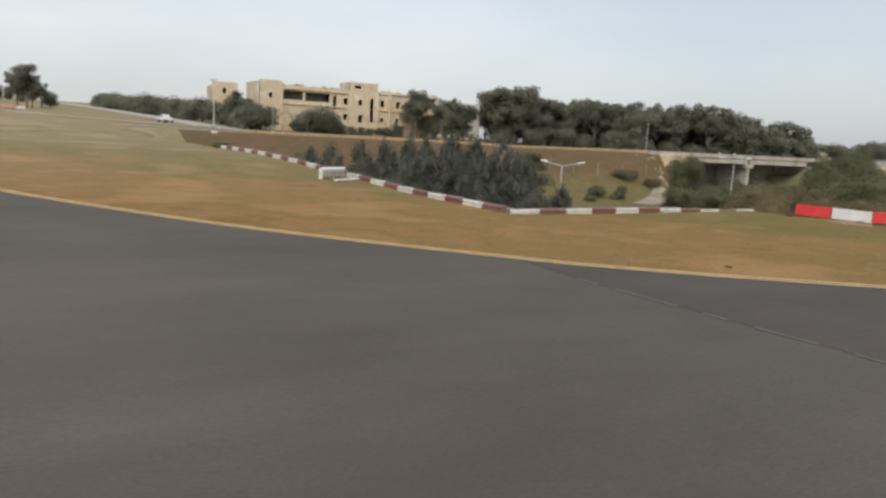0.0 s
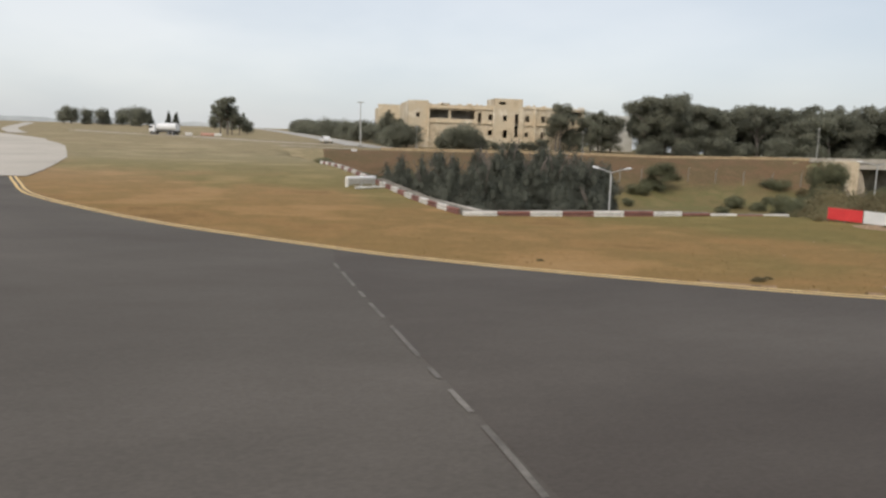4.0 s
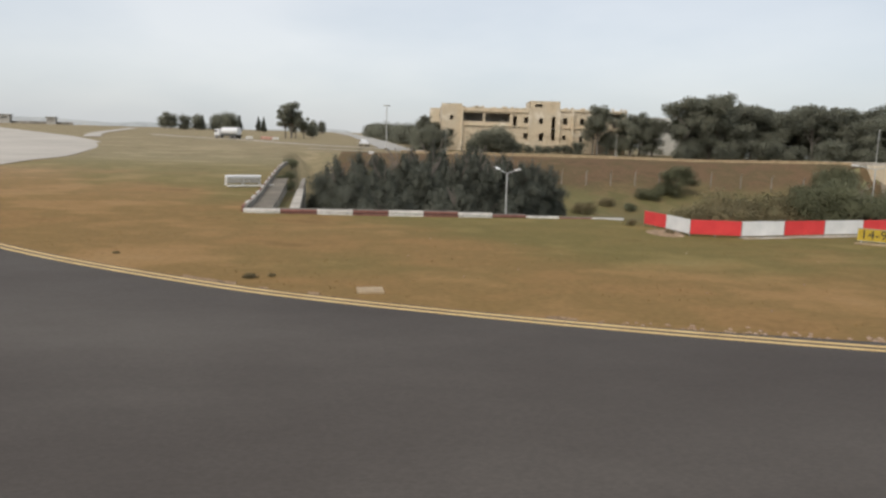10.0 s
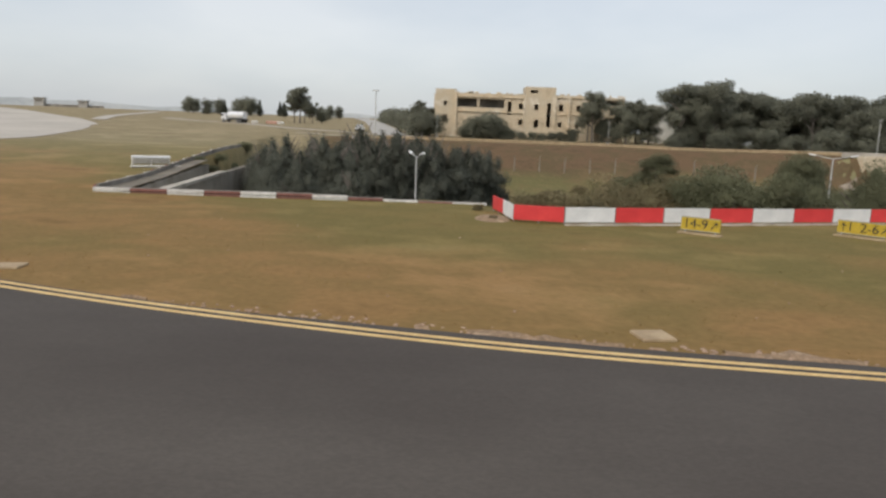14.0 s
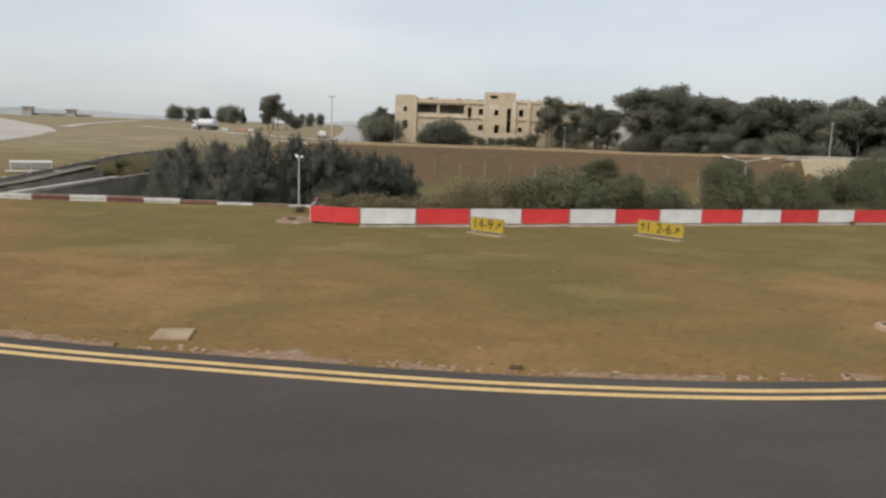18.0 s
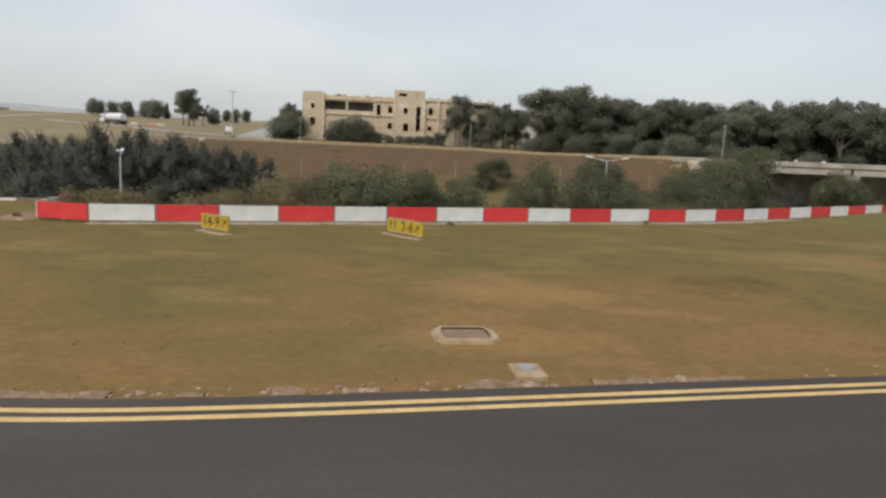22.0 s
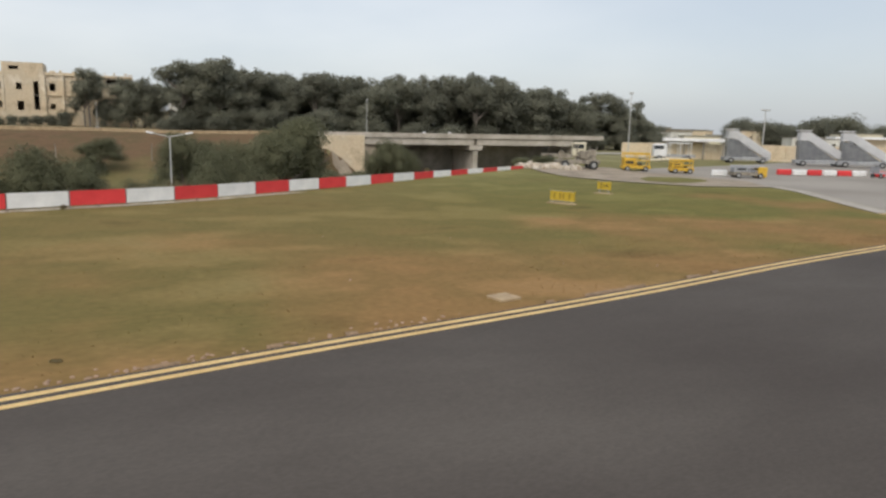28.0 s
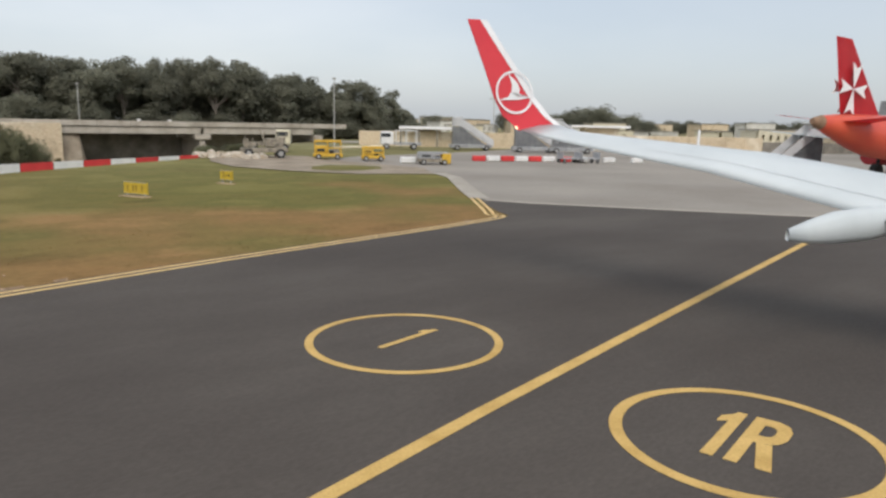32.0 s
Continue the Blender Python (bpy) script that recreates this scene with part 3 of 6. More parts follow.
strip("sunken_road", [(-19, 41), (-16, 54), (0, 68), (30, 79), (52, 91), (70, 106), (78, 122), (80, 150)], 8, 0.12, M_TARMAC, "asphalt road in a cutting below the airfield", "road")
slope = sheet("bare_slope", [(30, 87), (41, 93.5), (58, 104.5), (62, 109), (60.5, 111), (54, 108.5), (40, 98), (29, 91)], 0.0, M_DIRT, "bare pale slope beside the sunken road", "slope")
drape(slope, 0.10, range(30, 62, 2), range(88, 112, 2))
strip("perimeter_road", [(-62, 362), (-47, 290), (-40, 245), (-33.5, 203), (-28.4, 165), (-24.8, 146), (-18, 139), (-6, 138), (6, 138), (24, 134.5), (42, 126), (53, 115), (60.5, 112)], 7.0, 0.10, M_ROAD, "worn grey road past the derelict building", "road", 2.0)
strip("dirt_track", [(-104, 178), (-121, 220), (-137, 273), (-154, 332)], 4.0, 0.14, M_CONC_PALE, "pale taxiway branch running to the horizon", "track")
strip("gravel_track", [(-105, 221), (-86, 201), (-70, 190), (-50, 166), (-31.6, 152), (-24, 147)], 3.2, 0.10, M_CONC_PALE, "pale gravel track over dry grass", "track")
strip("gravel_track", [(-44, 141), (-38, 138), (-30, 134)], 2.0, 0.10, M_CONC_PALE, "short pale gravel strip in the grass", "track")

# kerb along the crest of the bank
kerb = empty("crest_kerb", pose(0, 0, 0))
KP = [(-25, 133.2), (-15, 132.8), (0, 132.6), (20, 131.2), (36, 123.6), (46, 116), (53, 109.8), (58.4, 108.6)]
for i, (p, q) in enumerate(zip(KP, KP[1:])):
    p, q = Vector(p), Vector(q)
    n = max(2, int((q - p).length / 3.0))
    for j in range(n):
        a, b = p.lerp(q, j / n), p.lerp(q, (j + 1) / n)
        bm = bmesh.new()
        c = (a + b) / 2
        box(bm, c.x, c.y, land(c.x, c.y) + 0.18, (b - a).length - 0.03, 0.4, 0.62, rz=math.degrees(math.atan2((b - a).y, (b - a).x)), bevel=0.03)
        part("kerb_stone", bm, M_SLAB, kerb)
tagged(kerb, "low pale stone kerb along the top of the bank", "kerb", kind="structure")

# fence posts on the bank
for i in range(14):
    x = -10 + 4.1 * i
    y = 112.5 if x < 24 else 112.5 - (x - 24) * 0.48
    bm = bmesh.new()
    z = land(x, y)
    box(bm, x, y, z + 0.95, 0.13, 0.13, 2.5, bevel=0.01)
    tube(bm, (x, y, z + 2.18), (x + 0.02, y - 0.42, z + 2.55), 0.05, 0.05, 6)
    tagged(part("fence_post", bm, M_RETAIN), "weathered concrete fence post on the grassy bank", "fence post", group="fence posts")


# bridge over the sunken road
bridge = empty("road_bridge", pose(57.3, 112, 0, 0, 0, 0))
def deck_z(x):
    return 3.08 + 0.003 * x


bm = bmesh.new()
for dx0, dx1 in ((0, 20.1), (20.2, 40.0)):
    vs = []
    for x in (dx0, dx1):
        for y in (-4.0, 4.0):
            for dz in (-0.35, 0.0):
                vs.append(bm.verts.new((x, y, deck_z(x) + dz)))
    for q in ((0, 1, 3, 2), (4, 6, 7, 5), (0, 4, 5, 1), (2, 3, 7, 6), (0, 2, 6, 4), (1, 5, 7, 3)):
        bm.faces.new([vs[i] for i in q])
part("deck", bm, M_WALL, bridge)
for y in (-3.7, -1.2, 1.2, 3.7):
    for x0, x1 in ((0.4, 19.9), (20.4, 39.7)):
        bm = bmesh.new()
        box(bm, (x0 + x1) / 2, y, 0, x1 - x0, 0.5, 0.9)
        for vv in bm.verts:
            vv.co.z += deck_z(vv.co.x) - 0.8
        part("girder", bm, M_BEAM, bridge)
for y in (-4.05, 4.05):
    for i in range(12):
        bm = bmesh.new()
        box(bm, -6.6 + i * 4.6, y, 0, 4.56, 0.22, 0.75, bevel=0.02)
        for vv in bm.verts:
            vv.co.z += deck_z(vv.co.x) + 0.2
        part("parapet_panel", bm, M_BEAM, bridge)
bm = bmesh.new()
box(bm, 20.15, 0, -2.4, 0.9, 8.0, 6.6, bevel=0.05)
box(bm, 20.15, 0, 1.42, 2.4, 8.6, 0.8, bevel=0.05)
part("pier", bm, M_BEAM, bridge)
for x in (-0.6, 40.6):
    bm = bmesh.new()
    box(bm, x, 0, -1.8 + (0.6 if x < 0 else -0.4), 1.4, 8.8, 8.0, bevel=0.04)
    part("abutment", bm, M_BEAM, bridge)
bm = bmesh.new()
box(bm, -3.4, -5.25, -0.9, 6.9, 1.5, 8.2, rz=6, bevel=0.03)
part("wing_wall", bm, M_LIME, bridge, "pale stone wing wall")
# added wall, no known part: closes the opening so it stays dark under the deck
bm = bmesh.new()
box(bm, 20, 4.6, -1.6, 41.5, 0.5, 6.6)
part("back_wall", bm, M_WALL, bridge)
for x in (68.0, 72.5):
    bm = bmesh.new()
    box(bm, x, 107.95, deck_z(x - 57.3) + 0.72, 0.55, 0.2, 0.24, bevel=0.05)
    tagged(part("marker_light", bm, M_LINEWHITE), "small white marker on the bridge parapet", "marker", group="bridge markers")
tagged(bridge, "grey concrete road bridge with a single pier", "bridge")
strip("bridge_approach", [(96, 111), (120, 109), (170, 112)], 7, 0.12, M_ROAD, "road beyond the bridge", "road")


# lamps and masts
def double_lamp(x, y, z0, top, turn):
    o = empty("street_lamp", pose(x, y, z0, 0, 0, turn))
    h = top - z0
    bm = bmesh.new()
    tube(bm, (0, 0, 0), (0, 0, h), 0.11, 0.06, 8)
    part("pole", bm, M_LAMPPOLE, o)
    for s in (-1, 1):
        bm = bmesh.new()
        tube(bm, (0, 0, h), (1.65 * s, 0, h + 0.32), 0.045, 0.04, 6)
        part("arm", bm, M_LAMPPOLE, o)
        bm = bmesh.new()
        box(bm, 0, 0, 0, 0.72, 0.26, 0.15, bevel=0.05)
        bmesh.ops.transform(bm, matrix=pose(1.9 * s, 0, h + 0.36, 0, -10 * s, 0), verts=bm.verts)
        part("lamp_head", bm, M_LINEWHITE, o, "white lamp head")
    return tagged(o, "grey double-armed street lamp standing in the cutting", "street lamp", group="street lamps")


double_lamp(-14.4, 53.6, CUT_DEPTH, 2.05, -72)
double_lamp(27.4, 70.4, CUT_DEPTH, 3.0, -31)


def mast(x, y, h, lamp=0.5, r=0.09, base=None):
    z = land(x, y) if base is None else base
    o = empty("lamp_post", pose(x, y, z))
    bm = bmesh.new()
    tube(bm, (0, 0, 0), (0, 0, h), r, r * 0.6, 8)
    part("pole", bm, M_LAMPPOLE, o)
    bm = bmesh.new()
    box(bm, 0, 0, h + 0.05, lamp * 2, 0.3, 0.22, bevel=0.04)
    part("lamp_head", bm, M_LAMPPOLE, o)
    bm = bmesh.new()
    box(bm, 0, 0, 0.25, 0.7, 0.7, 0.6, bevel=0.04)
    part("footing", bm, M_WALL, o)
    return tagged(o, "tall grey lamp post beside the road", "lamp post", group="road lamp posts")


mast(-28.2, 141.8, 9.0, 0.7, 0.14)
mast(63.7, 125, 7.4, 0.2, 0.1, base=2.0)
mast(78.1, 68.9, 8.4, 0.2, 0.075)
mast(19, 140.5, 4.4, 0.15, 0.05)
mast(-15.8, 147.5, 4.4, 0.2, 0.06)
mast(119.8, 86.6, 8.2, 1.0, 0.12)


# derelict limestone building
def holed_wall(x0, x1, z0, z1, y, th, holes):
    """A wall in the xz plane, th thick, with openings (x0, x1, z0, z1) right through it."""
    bm = bmesh.new()
    xs = sorted({x0, x1, *[h[0] for h in holes], *[h[1] for h in holes]})
    zs = sorted({z0, z1, *[h[2] for h in holes], *[h[3] for h in holes]})
    V = {}

    def vert(x, yy, z):
        k = (round(x, 3), round(yy, 3), round(z, 3))
        if k not in V:
            V[k] = bm.verts.new(k)
        return V[k]

    def solid(i, j):
        if not (0 <= i < len(xs) - 1 and 0 <= j < len(zs) - 1):
            return False
        cx, cz = (xs[i] + xs[i + 1]) / 2, (zs[j] + zs[j + 1]) / 2
        return not any(h[0] < cx < h[1] and h[2] < cz < h[3] for h in holes)

    for i in range(len(xs) - 1):
        for j in range(len(zs) - 1):
            if not solid(i, j):
                continue
            a, b, c, d = xs[i], xs[i + 1], zs[j], zs[j + 1]
            bm.faces.new([vert(a, y, c), vert(b, y, c), vert(b, y, d), vert(a, y, d)])
            bm.faces.new([vert(a, y + th, d), vert(b, y + th, d), vert(b, y + th, c), vert(a, y + th, c)])
            for (ii, jj), (p, q) in (((i - 1, j), ((a, d), (a, c))), ((i + 1, j), ((b, c), (b, d))), ((i, j - 1), ((a, c), (b, c))), ((i, j + 1), ((b, d), (a, d)))):
                if not solid(ii, jj):
                    bm.faces.new([vert(p[0], y, p[1]), vert(p[0], y + th, p[1]), vert(q[0], y + th, q[1]), vert(q[0], y, q[1])])
    bmesh.ops.recalc_face_normals(bm, faces=bm.faces)
    return bm


BY, BZ = 155.0, 2.9
bld = empty("derelict_building", pose(0, BY, 0))
part("wall", holed_wall(-16.6, -12.0, BZ, 14.1, 0, 0.5, [(-14.75, -14.0, 10.5, 11.5), (-14.9, -13.8, 6.9, 8.5)]), M_LIME, bld)
part("wall", holed_wall(-12.0, 3.2, BZ, 13.35, 0.12, 0.5, [(-11.9, -7.3, 10.35, 12.2), (-6.8, -1.3, 10.3, 12.15), (-0.55, 0.3, 9.0, 11.8), (1.9, 2.9, 10.2, 11.5), (1.9, 2.9, 6.8, 8.0)]), M_LIME, bld)
part("wall", holed_wall(3.2, 9.9, BZ, 15.15, -0.25, 0.5, [(4.3, 5.9, 13.8, 14.45), (5.3, 6.2, 10.15, 11.4), (8.1, 9.0, 6.5, 11.75), (5.35, 6.4, 6.35, 8.05)]), M_LIME, bld)
part("wall", holed_wall(9.9, 19.0, BZ, 13.55, 0.1, 0.5, [(10.75, 11.75, 10.1, 11.55), (14.6, 15.6, 10.1, 11.5), (16.9, 17.7, 10.1, 11.5), (10.7, 11.55, 6.7, 7.7), (14.6, 15.4, 6.3, 7.8)]), M_LIME, bld)
part("wall", holed_wall(19.0, 25.2, BZ, 13.4, 0.1, 0.5, [(20.4, 25.0, 11.6, 12.7), (22.0, 23.0, 9.6, 11.3), (19.4, 20.2, 6.2, 7.6)]), M_LIME, bld)
bm = bmesh.new()
box(bm, -16.35, 6.5, (BZ + 13.9) / 2, 0.5, 12.9, 13.9 - BZ)
part("side_wall", bm, M_LIME, bld)
bm = bmesh.new()
box(bm, 24.95, 6.5, (BZ + 13.2) / 2, 0.5, 12.6, 13.2 - BZ)
part("side_wall", bm, M_LIME, bld)
bm = bmesh.new()
box(bm, 4.3, 12.9, (BZ + 13.0) / 2, 41.0, 0.4, 13.0 - BZ)
part("back_wall", bm, M_LIME, bld)
for z in (9.3, 12.85):
    bm = bmesh.new()
    box(bm, 4.3, 6.6, z, 41.0, 12.0, 0.3)
    part("roof" if z > 10 else "floor_slab", bm, M_WALL, bld)
bm = bmesh.new()
box(bm, -14.3, 4, 13.6, 4.2, 7.5, 0.3)
part("roof", bm, M_WALL, bld)
bm = bmesh.new()
for sx in (3.45, 9.65):
    box(bm, sx, 3.3, 13.9, 0.5, 6.6, 2.5)
box(bm, 6.55, 6.6, 13.9, 6.6, 0.4, 2.5)
box(bm, 6.55, 3.3, 14.9, 6.2, 6.2, 0.25)
part("stair_tower", bm, M_LIME, bld)
for x0, x1, dep, z0, z1 in ((-11.9, -1.2, 3.4, 9.45, 12.7), (20.2, 24.7, 3.2, 9.5, 12.7)):
    bm = bmesh.new()
    box(bm, (x0 + x1) / 2, dep, (z0 + z1) / 2, x1 - x0, 0.3, z1 - z0)
    part("inner_wall", bm, M_WALL, bld)
for px in (-12.0, 3.2, 9.9, 13.0, 19.0):
    bm = bmesh.new()
    box(bm, px, -0.14, (BZ + 13.2) / 2, 0.45, 0.5, 13.2 - BZ, bevel=0.04)
    part("pilaster", bm, M_LIME, bld)
for zz, x0, x1 in ((9.45, -12, 3.0), (9.35, 10.1, 25.2), (13.1, 10.1, 25.2), (12.6, -12, 3.0)):
    bm = bmesh.new()
    box(bm, (x0 + x1) / 2, -0.02, zz, x1 - x0, 0.32, 0.22, bevel=0.03)
    part("string_course", bm, M_LIME, bld)
random.seed(5)
for i in range(26):
    x = random.uniform(-11.8, 3.0) if i < 16 else random.uniform(10, 25)
    bm = bmesh.new()
    box(bm, x, 0.3, 13.35 + (0.2 if x > 9 else 0) + random.uniform(-0.02, 0.18), random.uniform(0.3, 1.3), 0.45, random.uniform(0.15, 0.5), bevel=0.05)
    part("coping_stone", bm, M_LIME, bld)
tagged(bld, "derelict two-storey limestone building with gaping windows", "building")

annex = empty("limestone_house", pose(-15.2, 200, land(-15.2, 200) - 0.3))
part("wall", holed_wall(-3.3, 3.3, 0, 10.6, 0, 0.4, [(-0.6, 0.3, 7.6, 9.0), (-1.9, -1.0, 3.4, 4.8)]), M_LIME, annex)
bm = bmesh.new()
for sx in (-3.1, 3.1):
    box(bm, sx, 4.2, 4.8, 0.4, 8.0, 9.6)
box(bm, 0, 8.0, 4.8, 6.4, 0.4, 9.6)
part("side_wall", bm, M_LIME, annex)
bm = bmesh.new()
box(bm, 0, 4.1, 9.3, 6.2, 7.6, 0.3)
part("roof", bm, M_WALL, annex)
tagged(annex, "pale limestone house partly hidden by trees", "house")

house = empty("white_house", pose(36.5, 160, land(36.5, 160) - 0.3))
part("wall", holed_wall(-4.2, 3.6, 0, 8.9, 0, 0.4, [(-3.2, -2.3, 5.4, 7.2), (-0.6, 0.4, 5.4, 7.2), (-3.2, -2.3, 1.8, 3.6), (1.8, 2.7, 5.4, 7.2)]), M_PLASTER, house)
bm = bmesh.new()
for sx in (-4.0, 3.4):
    box(bm, sx, 4.2, 4.45, 0.4, 8.0, 8.9)
box(bm, -0.3, 8.1, 4.45, 7.4, 0.4, 8.9)
part("side_wall", bm, M_PLASTER, house)
bm = bmesh.new()
box(bm, -0.3, 4.1, 8.5, 7.2, 7.8, 0.3)
part("roof", bm, M_WALL, house)
tagged(house, "white plastered house among dark trees", "house")


# foliage
def leaf_cloud(rng, blobs, n, size, core=0.5, loose=2.1):
    """Corner arrays of n small leaf quads spread over the skins of ellipsoids (centre, radii)."""
    vol = np.array([b[1][0] * b[1][1] * b[1][2] for b in blobs]) ** 0.67
    pick = rng.choice(len(blobs), n, p=vol / vol.sum())
    c = np.array([b[0] for b in blobs])[pick]
    r = np.array([b[1] for b in blobs])[pick]
    d = rng.normal(size=(n, 3))
    d /= np.linalg.norm(d, axis=1, keepdims=True)
    p = c + d * r * (rng.uniform(0.15, loose, (n, 1)) ** 0.55)
    a = rng.normal(size=(n, 3))
    a[:, 2] *= 0.6
    a /= np.linalg.norm(a, axis=1, keepdims=True)
    b = np.cross(a, rng.normal(size=(n, 3)))
    b /= np.linalg.norm(b, axis=1, keepdims=True)
    s = size * rng.uniform(0.5, 1.4, (n, 1))
    q = np.stack([p - a * s, p - b * s * 0.55, p + a * s, p + b * s * 0.55], 1)
    mid = p.mean(0)
    whole = (p - mid) / (np.abs(p - mid).max(0) + 1e-6)
    out = d * 0.35 + whole * np.array([0.75, 0.75, 0.55]) + rng.normal(size=(n, 3)) * 0.3 + np.array([0, 0, 0.8])
    out /= np.linalg.norm(out, axis=1, keepdims=True)
    flip = (np.cross(q[:, 1] - q[:, 0], q[:, 2] - q[:, 0]) * out).sum(1) < 0
    q[flip] = q[flip][:, ::-1]
    quads, normals = [q.reshape(-1, 3)], [np.repeat(out, 4, 0)]
    # closed inner foliage behind the loose leaves
    nu, nv = 10, 6
    for centre, radii in blobs:
        lump = 1 + 0.12 * rng.normal(size=(nv + 1, nu))
        lump[0], lump[-1] = lump[0, 0], lump[-1, 0]
        for i in range(nv):
            for j in range(nu):
                ring = []
                for ii, jj in ((i, j), (i, (j + 1) % nu), (i + 1, (j + 1) % nu), (i + 1, j)):
                    th, ph = math.pi * ii / nv, 2 * math.pi * jj / nu
                    ring.append(np.array([math.sin(th) * math.cos(ph), math.sin(th) * math.sin(ph), -math.cos(th)]) * lump[ii, jj])
                quads.append(np.array([np.array(centre) + r_ * np.array(radii) * core for r_ in ring]))
                nrm = np.array(ring) * 0.35 + np.array([0, 0, 0.8])
                normals.append(nrm / np.linalg.norm(nrm, axis=1, keepdims=True))
    return np.concatenate(quads), np.concatenate(normals)


def cloud_mesh(name, quads, mat, normals=None):
    me = bpy.data.meshes.new(name)
    n = len(quads) // 4
    me.vertices.add(len(quads))
    me.vertices.foreach_set("co", quads.astype(np.float32).ravel())
    me.loops.add(len(quads))
    me.loops.foreach_set("vertex_index", np.arange(len(quads), dtype=np.int32))
    me.polygons.add(n)
    me.polygons.foreach_set("loop_start", np.arange(0, len(quads), 4, dtype=np.int32))
    me.materials.append(mat)
    me.update(calc_edges=True)
    me.validate()
    if normals is not None:
        me.shade_smooth()
        me.normals_split_custom_set(normals.tolist())
    return me


def trunk_mesh(rng, h, r, limbs, spread, lean=0.0):
    bm = bmesh.new()
    pts = [Vector((0, 0, -0.4))]
    for i in range(1, 5):
        pts.append(Vector((lean * i * 0.3 + rng.uniform(-0.12, 0.12) * i * r, rng.uniform(-0.12, 0.12) * i * r, h * i / 4)))
    for i in range(4):
        tube(bm, pts[i], pts[i + 1], r * (1 - 0.2 * i), r * (1 - 0.2 * (i + 1)), 7)
    ends = []
    for k in range(limbs):
        a = rng.uniform(0, 6.28)
        s = pts[2].lerp(pts[4], rng.uniform(0, 1))
        e = s + Vector((math.cos(a) * spread * rng.uniform(0.5, 1), math.sin(a) * spread * rng.uniform(0.5, 1), rng.uniform(0.15, 0.5) * h))
        tube(bm, s, e, r * 0.45, r * 0.12, 5)
        ends.append(e)
    me = bpy.data.meshes.new("trunk")
    bm.to_mesh(me)
    bm.free()
    me.materials.append(M_BARK)
    return me, ends


